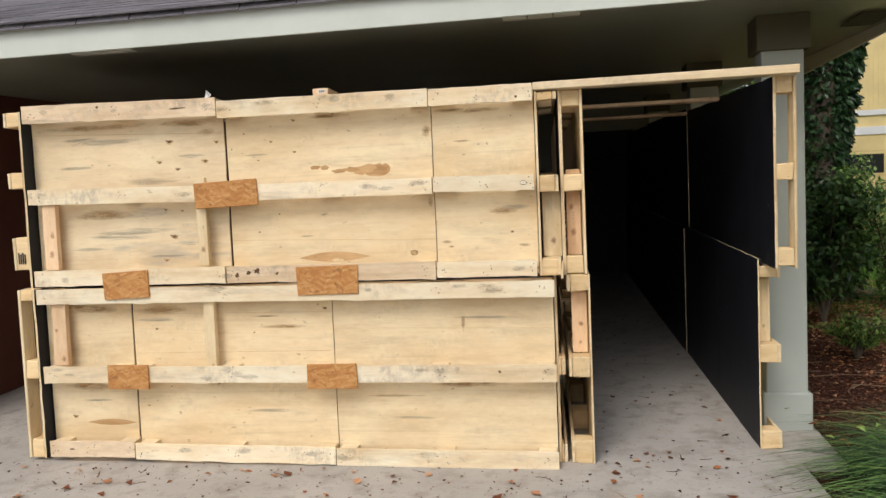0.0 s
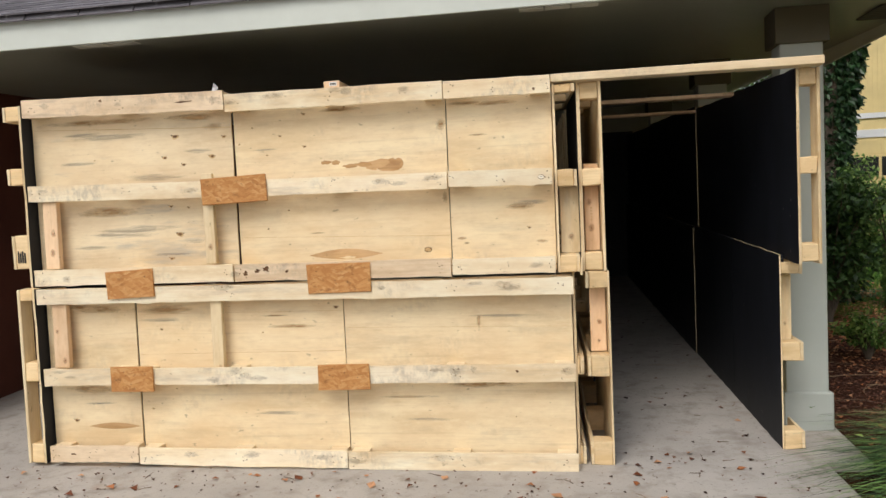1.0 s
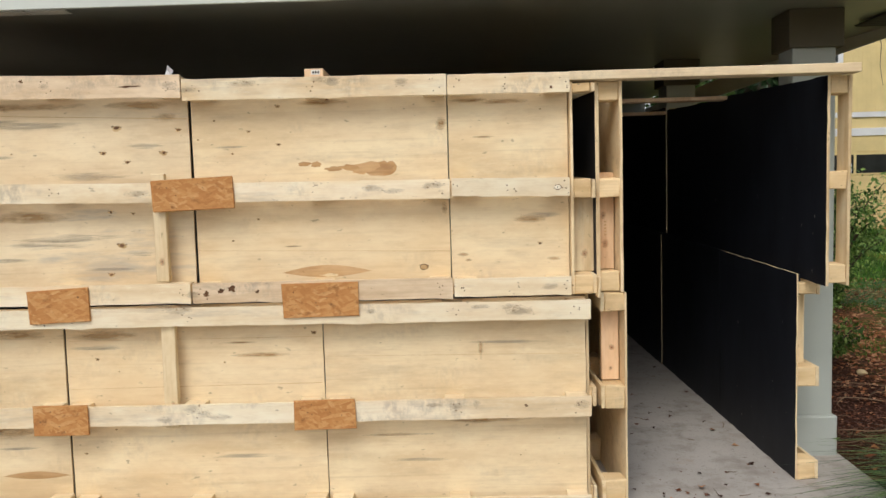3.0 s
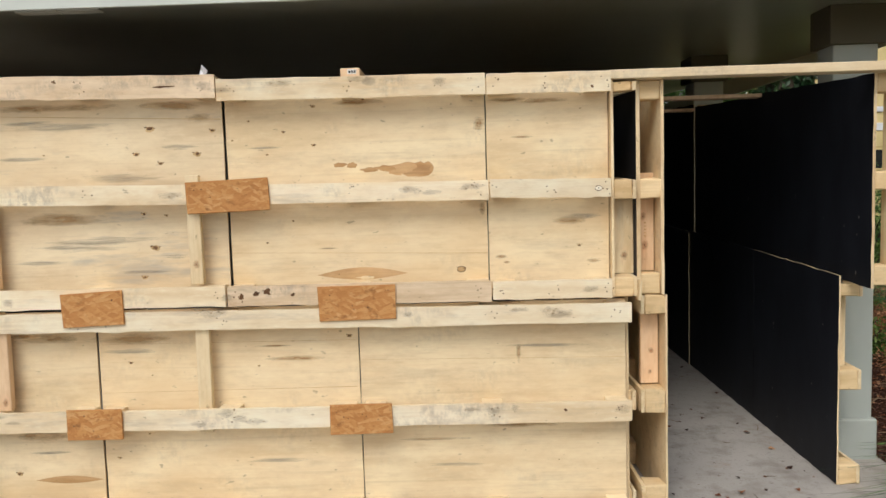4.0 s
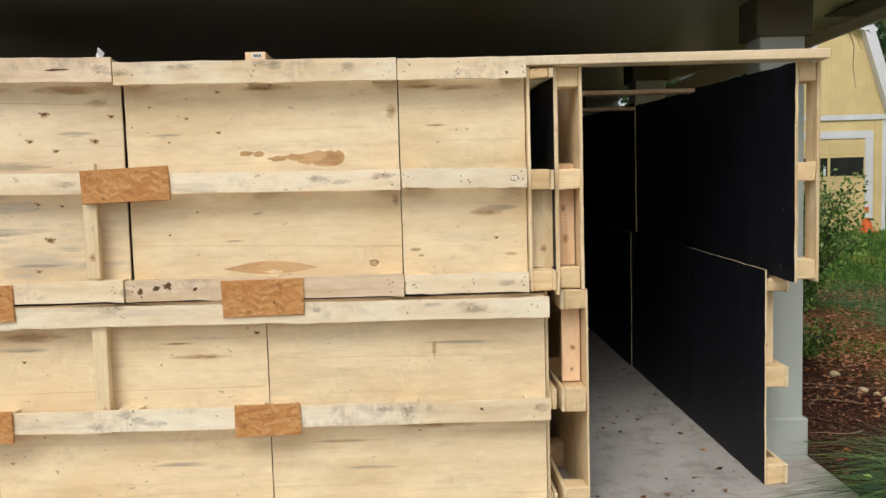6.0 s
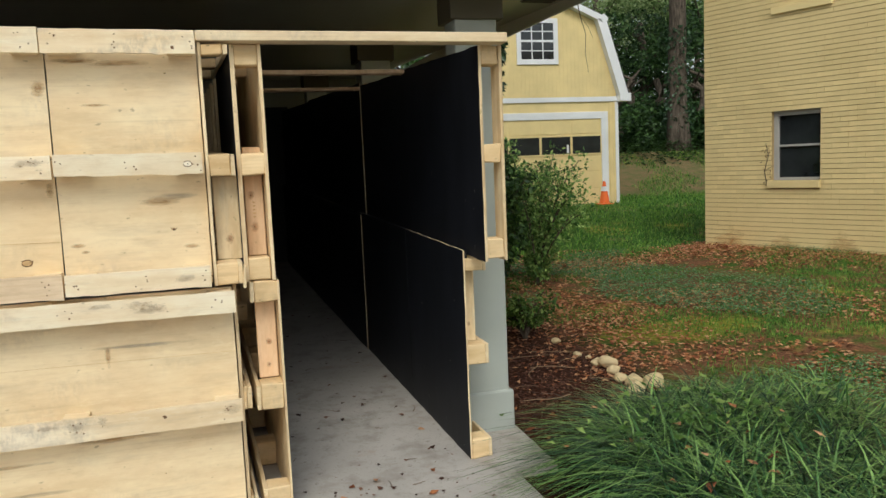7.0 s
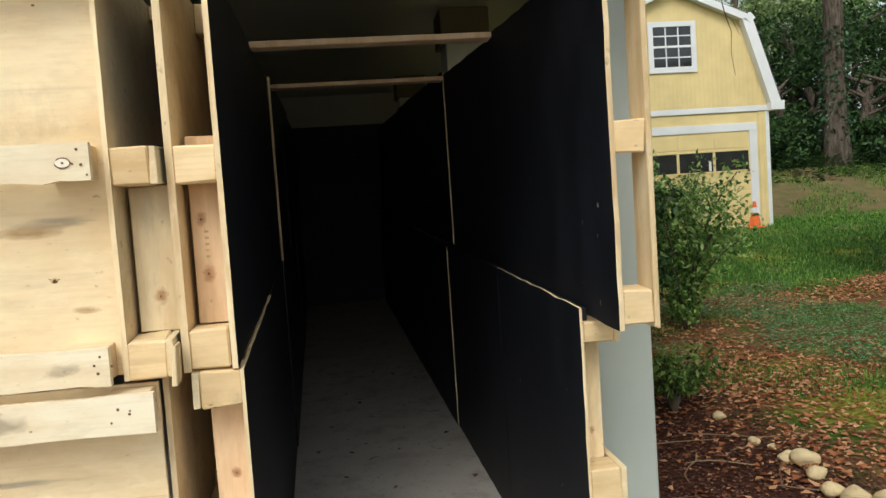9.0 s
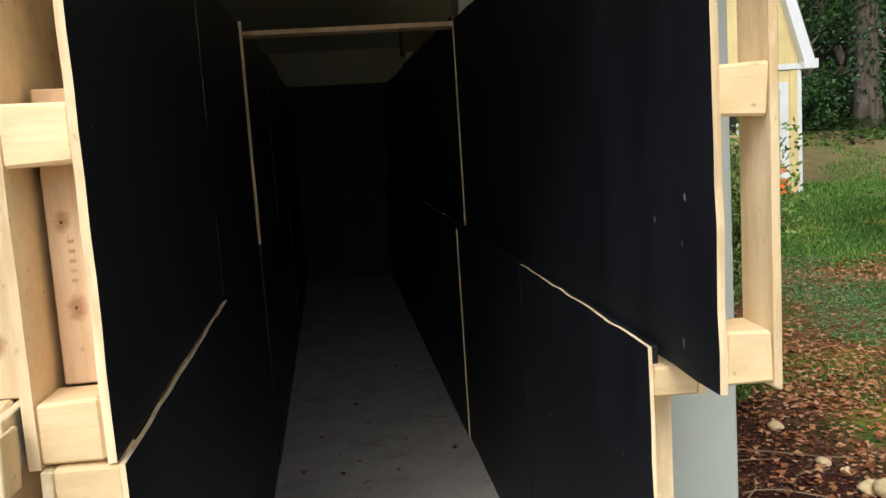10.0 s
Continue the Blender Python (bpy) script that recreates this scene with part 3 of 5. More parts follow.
for k, x, z, s in ((1, -1.813, 1.807, 0.01), (1, -1.74, 1.924, 0.014), (1, -1.697, 1.762, 0.009), (1, -1.52, 1.8, 0.012), (1, -1.793, 1.524, 0.008),
                   (1, -1.746, 1.359, 0.014), (1, -1.807, 1.219, 0.01), (1, -1.442, 1.909, 0.009), (1, -1.685, 1.513, 0.006), (1, -2.257, 1.815, 0.004),
                   (2, -1.268, 1.946, 0.006), (2, -1.105, 1.891, 0.007), (2, -0.961, 2.007, 0.009), (2, -1.35, 1.858, 0.005), (2, -1.187, 1.787, 0.006),
                   (2, -0.281, 1.217, 0.014), (2, -1.077, 1.47, 0.006), (2, -1.205, 1.368, 0.006), (2, -0.964, 1.825, 0.008), (2, -0.723, 2.032, 0.006),
                   (2, -0.868, 1.208, 0.004), (3, 0.294, 1.959, 0.004), (3, 0.281, 1.317, 0.008), (4, -2.492, 0.257, 0.013), (5, -1.987, 0.328, 0.007),
                   (5, -1.902, 0.802, 0.008), (5, -1.276, 0.772, 0.006), (5, -1.831, 0.447, 0.006), (5, -1.8, 0.738, 0.004), (5, -0.83, 0.909, 0.01),
                   (6, 0.169, 0.273, 0.003)):
    who = (p1, p2, p3, p4, p5, p6)[k - 1]
    s *= 1.35 if k == 1 else 1.15
    knot(who, x, z, s * 1.15, s * 0.75, int(x * 1000), HALO, y=PLY_Y + 0.0006)
    knot(who, x + s * 0.1, z, s * 0.7, s * 0.5, int(x * 900), rough=0.6)
    if s > 0.008:
        knot(who, x - s * 1.0, z + s * 0.5, s * 0.4, s * 0.22, int(x * 800), rough=0.6)
        knot(who, x + s * 1.1, z + s * 0.3, s * 0.3, s * 0.2, int(x * 700), rough=0.6)
lens(p2, -0.972, -0.537, 1.206, 0.033, 0)
knot(p2, -0.74, 1.19, 0.05, 0.008, 3, PLY, "chip", PLY_Y - 0.0006, 0.4)
knot(p2, -0.281, 1.217, 0.021, 0.0145, 5, KNOT, y=PLY_Y - 0.0005, rough=0.08)
knot(p2, -0.282, 1.217, 0.0175, 0.0115, 6, HALO, y=PLY_Y - 0.0009, rough=0.1)
lens(p4, -2.411, -2.073, 0.222, 0.022, 1)
for i, (x, z, a, b) in enumerate(((-0.843, 1.728, 0.022, 0.01), (-0.785, 1.725, 0.018, 0.012), (-0.702, 1.701, 0.03, 0.01), (-0.627, 1.707, 0.04, 0.012), (-0.541, 1.706, 0.05, 0.022), (-0.474, 1.697, 0.05, 0.03), (-0.428, 1.707, 0.02, 0.024), (-0.568, 1.688, 0.03, 0.012))):
    knot(p2, x, z, a * 1.4, b * 1.25, 500 + i, PATCHW, "stain", PLY_Y + 0.0001 * i, 0.30)
for i, (x, z, a, b, who) in enumerate(((-0.087, 1.272, 0.035, 0.01, p3), (-0.063, 1.245, 0.02, 0.007, p3), (-0.179, 1.901, 0.03, 0.035, p2), (-0.175, 1.506, 0.02, 0.03, p2), (0.027, 1.833, 0.06, 0.006, p3), (0.233, 1.438, 0.1, 0.014, p3), (-2.289, 0.932, 0.16, 0.02, p4), (-2.421, 0.945, 0.08, 0.012, p4), (-1.095, 0.805, 0.16, 0.01, p5), (-1.197, 0.868, 0.1, 0.006, p5), (-0.909, 1.334, 0.05, 0.004, p2), (0.129, 1.999, 0.14, 0.012, p3), (-0.017, 0.806, 0.012, 0.04, p6), (-0.432, 0.390, 0.2, 0.008, p6))):
    knot(who, x, z, a * 1.4, b * 1.7, 600 + i, STAIN_RAIL_SHADE, "stain", PLY_Y, 0.2)
for i, (x, z, a, b, who) in enumerate(((-2.10, 1.372, 0.36, 0.05, p1), (-2.0, 1.40, 0.5, 0.04, p1), (-2.15, 1.945, 0.44, 0.035, p1), (-2.3, 1.965, 0.3, 0.025, p1), (-1.62, 1.835, 0.17, 0.03, p1), (-1.9, 1.70, 0.36, 0.035, p1),
                                       (-1.66, 1.315, 0.14, 0.022, p1), (-2.3, 1.30, 0.26, 0.02, p1), (-1.8, 1.245, 0.3, 0.02, p1), (-2.35, 1.80, 0.25, 0.02, p1), (0.28, 1.455, 0.20, 0.028, p3), (-1.2, 1.82, 0.18, 0.014, p2),
                                       (-1.9, 0.86, 0.3, 0.02, p5), (-1.2, 0.30, 0.3, 0.02, p5), (0.1, 0.84, 0.34, 0.018, p6), (-0.3, 0.26, 0.3, 0.02, p6), (-2.3, 0.36, 0.2, 0.018, p4))):
    knot(who, x, z, a, b, 700 + i, BLUE_STAIN, "stain", PLY_Y + 0.0003, 0.1)
# amber bands under the rails paint in their warm shade; a few are plain stains
for i, (x, z, a, b, who) in enumerate(((-2.2, 2.035, 0.5, 0.03, p1), (-1.6, 2.03, 0.3, 0.03, p1), (-0.05, 2.01, 0.14, 0.018, p3), (-2.2, 1.51, 0.3, 0.05, p1), (0.34, 1.24, 0.06, 0.016, p3), (-1.5, 1.97, 0.1, 0.03, p1), (-0.75, 2.02, 0.2, 0.02, p2), (-1.9, 0.92, 0.3, 0.04, p5), (-2.35, 0.45, 0.25, 0.04, p4), (0.0, 0.46, 0.4, 0.03, p6))):
    knot(who, x, z, a, b, 760 + i, STAIN_RAIL_SHADE, "stain", PLY_Y + 0.0005, 0.1)


def seam(parent, x0, x1, za, zb, h=0.0022):
    """The dark hairline where two face veneers meet."""
    y = PLY_Y - 0.0009
    o = obj("veneer_seam", [(x0, y, za), (x1, y, zb), (x1, y, zb - h), (x0, y, za - h * 0.6)], [(0, 1, 2, 3)], HALO, parent)
    o.matrix_parent_inverse = parent.matrix_basis.inverted()


seam(p2, -1.376, -0.155, 1.325, 1.293)
seam(p1, -2.64, -1.40, 2.012, 1.962, 0.003)
seam(p5, -2.04, -0.80, 0.655, 0.66)
seam(p6, -0.77, 0.49, 0.79, 0.775, 0.0015)
seam(p5, -2.04, -0.80, 0.895, 0.89, 0.0015)

# knots and smudges on the boards
SMUDGE = wood("grey_smudge", (0.42, 0.31, 0.18), (0.32, 0.23, 0.13), (0.20, 0.14, 0.08), grain=6, stain_amount=0)
RING = Mat("pale_knot_heart", 0.7).color((0.82, 0.74, 0.58)).m
MARKS = (
    (0.358, 1.585, 0.0185, 0.0128, KNOT), (0.358, 1.585, 0.0158, 0.0102, RING), (0.358, 1.585, 0.0028, 0.0025, INK), (-2.516, 0.572, 0.03, 0.006, SMUDGE), (-2.450, 0.544, 0.02, 0.004, SMUDGE),
    (-1.402, 0.570, 0.035, 0.02, SMUDGE), (-1.351, 0.546, 0.02, 0.012, SMUDGE), (-0.148, 0.558, 0.018, 0.026, SMUDGE), (-0.039, 0.558, 0.008, 0.03, SMUDGE),
    (-0.255, 0.559, 0.02, 0.008, SMUDGE), (0.449, 0.544, 0.02, 0.02, SMUDGE), (-0.216, 1.609, 0.03, 0.022, SMUDGE), (-1.245, 1.138, 0.016, 0.012, KNOT),
    (-1.192, 1.146, 0.02, 0.014, KNOT), (-1.073, 1.130, 0.012, 0.008, KNOT), (-1.315, 1.123, 0.012, 0.016, KNOT), (-1.628, 2.106, 0.05, 0.004, KNOT),
    (-1.425, 2.107, 0.018, 0.02, SMUDGE), (-2.026, 2.121, 0.012, 0.012, SMUDGE), (-2.483, 2.132, 0.012, 0.018, SMUDGE), (-1.442, 1.047, 0.03, 0.02, SMUDGE),
    (-1.511, 1.072, 0.02, 0.012, SMUDGE), (-0.526, 1.024, 0.014, 0.01, SMUDGE), (0.191, 0.549, 0.008, 0.006, KNOT), (-0.228, 0.073, 0.05, 0.014, SMUDGE),
    (-1.345, 0.080, 0.03, 0.018, SMUDGE), (-0.929, 0.074, 0.03, 0.012, SMUDGE), (-2.460, 0.082, 0.016, 0.006, KNOT), (-2.543, 1.636, 0.02, 0.01, SMUDGE),
    (-2.133, 2.144, 0.01, 0.008, KNOT), (-0.684, 2.098, 0.012, 0.014, SMUDGE), (-0.360, 2.087, 0.02, 0.02, SMUDGE), (0.333, 2.046, 0.01, 0.008, KNOT),
)
rk = random.Random(61)
MORE = [(rk.uniform(-2.6, 0.45), (2.10, 1.60, 1.125, 1.015, 0.54, 0.063)[i % 6] + rk.uniform(-0.02, 0.02), rk.uniform(0.012, 0.05), rk.uniform(0.008, 0.022), SMUDGE) for i in range(16)]
long_top, long_mid = LONGS
for i, (x, z, a, b, m) in enumerate(list(MARKS) + MORE):
    if z > 1.075:
        who = p1 if x < -1.39 else p2 if x < -0.15 else p3
    elif z > 0.3:
        who = long_top if z > 0.8 else long_mid
    else:
        who = p4 if x < -2.05 else p5 if x < -0.78 else p6
    if m == SMUDGE:
        rm = random.Random(i)
        knot(who, x, z, a * 2.8 + 0.02, min(b * 2.2, 0.036) + 0.004, i * 20, GREY_STAIN, "smudge", RAIL + 0.0002, 0.4)
        for q in range(4):
            d = rm.uniform(0.06, 0.2)
            knot(who, x + rm.uniform(-1.4, 1.4) * a, z + rm.uniform(-1, 1) * b, a * d, b * d, i * 20 + q, m, "smudge", RAIL - 0.0001 * q, 0.6)
    else:
        knot(who, x, z, a, b, i + 900, m, "knot", RAIL - (0.0012 if m == RING else 0.002 if m == INK else 0.0004), 0.12 if i < 3 else 0.55)

# OSB plates nailed over the joints
def osb_plate(x0, x1, z0, z1, tilt, seed):
    cx, cz = (x0 + x1) / 2, (z0 + z1) / 2
    e = part("osb_plate", box_bm(x0 - cx, x1 - cx, -0.012, -0.0005, z0 - cz, z1 - cz, 0.0015, 0.003, seed), OSB, None)
    e.matrix_basis = pose(cx, RAIL, cz, 0, tilt, 0)
    rn = random.Random(seed)
    for i in range(7):
        nx, nz, rad = rn.uniform(x0 - cx + 0.03, x1 - cx - 0.03), rn.uniform(z0 - cz + 0.02, z1 - cz - 0.02), rn.uniform(0.0025, 0.004)
        obj("nail", [(nx + rad * math.cos(1.047 * k), -0.0125, nz + rad * math.sin(1.047 * k)) for k in range(6)], [list(range(6))], KNOT, e)
    return tagged(e, "orange flakeboard plate nailed over a joint of the panels", "plate", "osb plates on the wall")


osb_plate(-1.546, -1.162, 1.525, 1.672, -1.6, 1)
osb_plate(-0.954, -0.592, 1.003, 1.165, -0.5, 2)
osb_plate(-0.921, -0.625, 0.457, 0.600, -0.3, 3)
osb_plate(-2.165, -1.876, 1.006, 1.165, -2.2, 4)
osb_plate(-2.183, -1.914, 0.455, 0.604, -0.3, 5)


def stud(x0, x1, y0, y1, z0, z1, label, seed, mat=STUD, lean=0.0, name="stud"):
    cx, cy = (x0 + x1) / 2, (y0 + y1) / 2
    e = part(name, box_bm(x0 - cx, x1 - cx, y0 - cy, y1 - cy, 0, z1 - z0, 0.003, 0.0015, seed), mat, None)
    e.matrix_basis = pose(cx, cy, z0, 0, lean, 0)
    rn = random.Random(seed * 5)
    for i in range(2 if mat == STUD else 1):
        kx, kz, ra = rn.uniform(-0.3, 0.3) * (x1 - x0), (z1 - z0) * (0.2 + 0.3 * i + rn.uniform(-0.08, 0.08)), rn.uniform(0.012, 0.024)
        for m, q, d in ((RED_KNOT, 1.6, 0.0015), (KNOT, 0.16, 0.0025)):
            n = 12
            obj("knot", [(max(x0 - cx + 0.004, min(x1 - cx - 0.004, kx + ra * q * 0.8 * math.cos(0.5236 * k))), y0 - cy - d, kz + ra * q * math.sin(0.5236 * k)) for k in range(n)], [list(range(n))], m, e)
    return tagged(e, label, "stud", "studs in the panels")


stud(-2.566, -2.478, 4.962, 5.0, 1.186, 1.58, "reddish softwood stud between two pallet boards", 1, lean=0.6)
stud(-1.560, -1.498, 4.962, 5.0, 1.186, 1.70, "pale softwood stud between two pallet boards", 2, BOARD_V)
stud(-2.556, -2.462, 4.962, 5.0, 0.596, 0.974, "reddish softwood stud between two pallet boards", 3, lean=0.8)
stud(-1.554, -1.490, 4.962, 5.0, 0.47, 0.972, "pale softwood stud between two pallet boards", 4, BOARD_V, lean=0.4)

# ---- pallets that stand lengthwise: sides of the passage ----
RISE, DRIFT, Y_IN = 0.040, 0.032, 5.05


def settle(ob):
    """The carport floor rises towards the back and the passage bears a little to one side."""
    for v in ob.data.vertices:
        d = v.co.y - Y_IN
        v.co.x -= DRIFT * d
        v.co.z += RISE * d
    return ob


def floor_z(y):
    return RISE * max(0.0, y - 5.10)



def side_pallet(x, y0, y1, z0, z1, out, zs, upright, black=True, seed=0, nblk=3, name="pallet_panel", pale="all", bd=0.095, thick=0.014, board_end=None, skip=0, backed=False):
    """A pallet seen from its end: plywood at x, blocks and boards on the side out (+1 or -1).
    zs: (bottom, top) of each row of blocks. upright: the boards run up instead of along."""
    e = empty(name, x, y0, z0)
    before = set(scene.collection.objects)
    a, b = (x, x + thick) if out > 0 else (x - thick, x)
    sheet("plywood_sheet", a, b, y0, y1, z0, z1, (PLY, BLACK if black else PLY, EDGE, BLACK), e, "-x" if out > 0 else "+x", wav=0.0035, seed=seed, pale=pale)
    q0 = b if out > 0 else a
    q1 = q0 + out * bd
    q2 = q1 + out * 0.018
    ys = [y0 + 0.002 + (y1 - y0 - 0.104) * i / (nblk - 1) for i in range(nblk)][skip:]
    for i, (za, zb) in enumerate(zs):
        for j, yy in enumerate(ys):
            box("block", min(q0, q1), max(q0, q1), yy, yy + 0.1, za, zb, BLOCK, e, bevel=0.005, rag=0.004, seed=seed + 7 * i + j)
        if not upright:
            box("board", min(q1, q2), max(q1, q2), y0, board_end or y1, za + 0.002, zb - 0.002, BOARD_Y, e, bevel=0.002, rag=0.002, seed=seed + 50 + i)
    if backed:
        sheet("back_sheet", min(q1, q2), max(q1, q2), y0, y1, z0, z1, (PLY, BLACK, EDGE, BLACK), e, "-x", wav=0.0012, seed=seed + 3)
    elif upright:
        for j, yy in enumerate(ys):
            box("board", min(q1, q2), max(q1, q2), yy - 0.002, yy + 0.1, z0, z1, BOARD_V, e, bevel=0.003, rag=0.003, seed=seed + 80 + j)
    inv = e.matrix_basis.inverted()
    for o in scene.collection.objects:
        if o not in before:
            o.matrix_parent_inverse = inv
            if x > 0:
                settle(o)
    return tagged(e, "upright pallet with %s plywood, lining the passage" % ("black-painted" if black else "bare"), "pallet", "pallets along the passage")


UP = ((1.07, 1.168), (1.527, 1.62), (1.988, 2.079))
LOW = ((0.0, 0.13), (0.49, 0.606), (0.974, 1.066))
side_pallet(0.685, 5.048, 6.29, 1.068, 2.08, -1, UP, True, seed=11, bd=0.098, backed=True)
side_pallet(0.697, 5.045, 6.27, 0.0, 1.066, -1, LOW, False, seed=12, bd=0.1, thick=0.009)
side_pallet(0.684, 6.30, 7.53, 1.07, 2.08, -1, UP, True, seed=13, thick=0.007)
# from here inwards most sheet edges are coloured black instead of raw wood
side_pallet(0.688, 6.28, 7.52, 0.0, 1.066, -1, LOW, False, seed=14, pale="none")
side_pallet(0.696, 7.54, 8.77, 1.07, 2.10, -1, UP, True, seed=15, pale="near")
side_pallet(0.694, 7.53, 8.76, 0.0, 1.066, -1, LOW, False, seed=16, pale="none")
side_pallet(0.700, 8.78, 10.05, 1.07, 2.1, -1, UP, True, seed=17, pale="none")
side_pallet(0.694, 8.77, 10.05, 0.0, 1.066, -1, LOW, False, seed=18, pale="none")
UPR = ((1.076, 1.172), (1.537, 1.622), (1.992, 2.082))
LOWR = ((0.0, 0.104), (0.497, 0.603), (0.982, 1.045))
side_pallet(1.676, 5.08, 6.33, 1.064, 2.08, 1, UPR, True, seed=21, bd=0.085, nblk=2)
side_pallet(1.641, 5.30, 6.34, 0.0, 1.092, 1, LOWR, False, seed=22, bd=0.095, nblk=2, thick=0.008, board_end=5.56)
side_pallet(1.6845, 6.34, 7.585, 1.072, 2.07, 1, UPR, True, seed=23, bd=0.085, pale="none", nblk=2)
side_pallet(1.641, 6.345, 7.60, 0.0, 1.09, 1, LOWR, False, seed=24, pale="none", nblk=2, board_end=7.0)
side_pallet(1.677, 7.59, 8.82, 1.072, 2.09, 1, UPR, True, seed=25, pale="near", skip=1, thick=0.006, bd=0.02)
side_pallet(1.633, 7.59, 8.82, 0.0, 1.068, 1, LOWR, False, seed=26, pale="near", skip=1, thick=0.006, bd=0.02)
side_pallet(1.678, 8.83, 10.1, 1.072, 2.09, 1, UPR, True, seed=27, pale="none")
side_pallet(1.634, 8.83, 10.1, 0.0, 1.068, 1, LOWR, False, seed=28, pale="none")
# extra pallets added to lengthen the passage, so that its end sinks into the dark
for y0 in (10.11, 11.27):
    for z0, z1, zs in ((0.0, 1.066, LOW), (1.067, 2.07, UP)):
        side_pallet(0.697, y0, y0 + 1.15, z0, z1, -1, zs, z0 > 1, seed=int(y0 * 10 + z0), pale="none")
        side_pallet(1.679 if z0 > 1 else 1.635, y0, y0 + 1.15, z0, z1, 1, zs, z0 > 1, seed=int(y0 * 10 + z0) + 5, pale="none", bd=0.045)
# bare pallets behind the front wall's end, back to back with the passage
side_pallet(0.427, 5.0, 6.30, 1.072, 2.08, 1, ((1.072, 1.166), (1.53, 1.622), (2.03, 2.075)), False, black=False, seed=31, bd=0.088, thick=0.012)
side_pallet(0.500, 5.06, 6.30, 0.0, 1.066, 1, ((0.0, 0.1), (0.50, 0.60)), False, black=False, seed=32, bd=0.016)
stud(0.582, 0.662, 5.151, 5.19, 1.17, 1.65, "reddish softwood stud set into the pallet", 5)
stud(0.592, 0.678, 5.148, 5.186, 0.61, 0.974, "reddish softwood stud set into the pallet", 6)
stud(0.450, 0.553, 5.104, 5.144, 1.168, 1.53, "pale softwood stud set into the pallet", 7, BOARD_V)
stud(1.652, 1.722, 5.405, 5.445, 0.604, 0.982, "pale softwood stud set into the pallet", 8, BOARD_V)
# black fillers added for the dark void behind the lower sheets; they stop light leaks
for x0, x1, y0, y1, z1 in ((1.654, 1.675, 5.33, 6.33, 1.085), (1.654, 1.677, 6.345, 7.58, 1.085), (1.640, 1.678, 7.60, 8.81, 1.0715), (1.649, 1.679, 8.84, 12.4, 1.0715)):
    filler = box("ledge_strip", x0, x1, y0, y1, 1.046, z1, BLACK, bevel=0.002)
    tagged(settle(filler), "black filler added for the dark gap between upper and lower panels", "strip")

# the pallets at the far left end of the wall
side_pallet(-2.652, 4.95, 6.2, 1.08, 2.15, -1, ((1.19, 1.39), (1.69, 1.787), (2.06, 2.15)), False, seed=33, bd=0.085)
side_pallet(-2.648, 4.95, 6.2, 0.02, 1.07, -1, ((0.02, 0.14), (0.52, 0.63), (1.0, 1.07)), True, seed=34, bd=0.085)

# unreadable print on a block and a stud, as bars
for i in range(4):
    tagged(box("print_bar", -2.735 + 0.014 * i, -2.727 + 0.014 * i, 4.9472, 4.9482, 1.23, 1.30 - 0.012 * (i % 2), INK, bevel=0), "dark stamped print on a pallet block", "print", "stamped print")
for i in range(5):
    tagged(box("print_bar", 0.614, 0.624, 5.1492, 5.1499, 1.34 + 0.016 * i, 1.346 + 0.016 * i, PATCHW, bevel=0), "faint stamped print on a stud", "print", "stamped print")

# a splinter of board wedged between the end blocks
chip = part("board_offcut", box_bm(-0.005, 0.005, -0.03, 0.03, 0, 0.095, 0.002, 0.003, 3), BOARD_V, None)
chip.matrix_basis = pose(0.550, 4.99, 1.055, 0, 4, 0)
tagged(chip, "thin pale offcut of board wedged between pallet ends", "offcut")

# the passage's end and its lintels
endw = empty("end_panel", 1.15, 12.44, 0)
for z0, z1 in ((0.0, 1.036), (1.0, 2.16)):
    sheet("plywood_sheet", -0.80, 0.38, 0.0, 0.015, z0 + 0.296, z1 + 0.26, (PLY, BLACK, BLACK, BLACK), endw, "-y")
tagged(endw, "black-painted plywood panel closing the passage", "panel")



def beam(x0, x1, y0, y1, z0, z1, label, seed):
    e = part("beam", box_bm(x0, x1, y0, y1, z0, z1, 0.003, 0.0015, seed), BLOCK_PALE if seed == 1 else STUD, None)
    return tagged(e, label, "beam")


beam(0.424, 1.786, 4.985, 5.075, 2.082, 2.124, "pale softwood beam laid across the opening", 1)
# the two inner beams take darker stud wood in place of dimmer light
beam(0.645, 1.634, 6.31, 6.40, 2.108, 2.132, "softwood beam across the passage, coloured darker for the dim light", 2)
beam(0.612, 1.596, 7.56, 7.65, 2.137, 2.160, "softwood beam across the passage, coloured darker for the dim light", 3)

# a stub of timber with a paper label on top of the wall
stub = empty("timber_stub", -0.77, 5.0, 2.12)
box("timber", -0.045, 0.045, -0.02, 0.18, 0.0, 0.05, STUD, stub)
lab = box("label", -0.012, 0.030, -0.0225, -0.021, 0.022, 0.044, PAPER, stub, "white paper label with print", bevel=0)
for i in range(3):
    box("print_bar", -0.006 + i * 0.012, 0.002 + i * 0.012, -0.0236, -0.0226, 0.027, 0.038, INK, stub, bevel=0)
tagged(stub, "short timber offcut with a white label lying on the wall", "timber")
scrap = obj("plastic_scrap", [(-1.47, 4.97, 2.15), (-1.44, 4.97, 2.152), (-1.43, 4.98, 2.18), (-1.452, 4.965, 2.205), (-1.462, 4.98, 2.185)], [(0, 1, 2, 3, 4)], PLASTIC)
tagged(scrap, "torn scrap of clear plastic on the wall's top", "scrap")

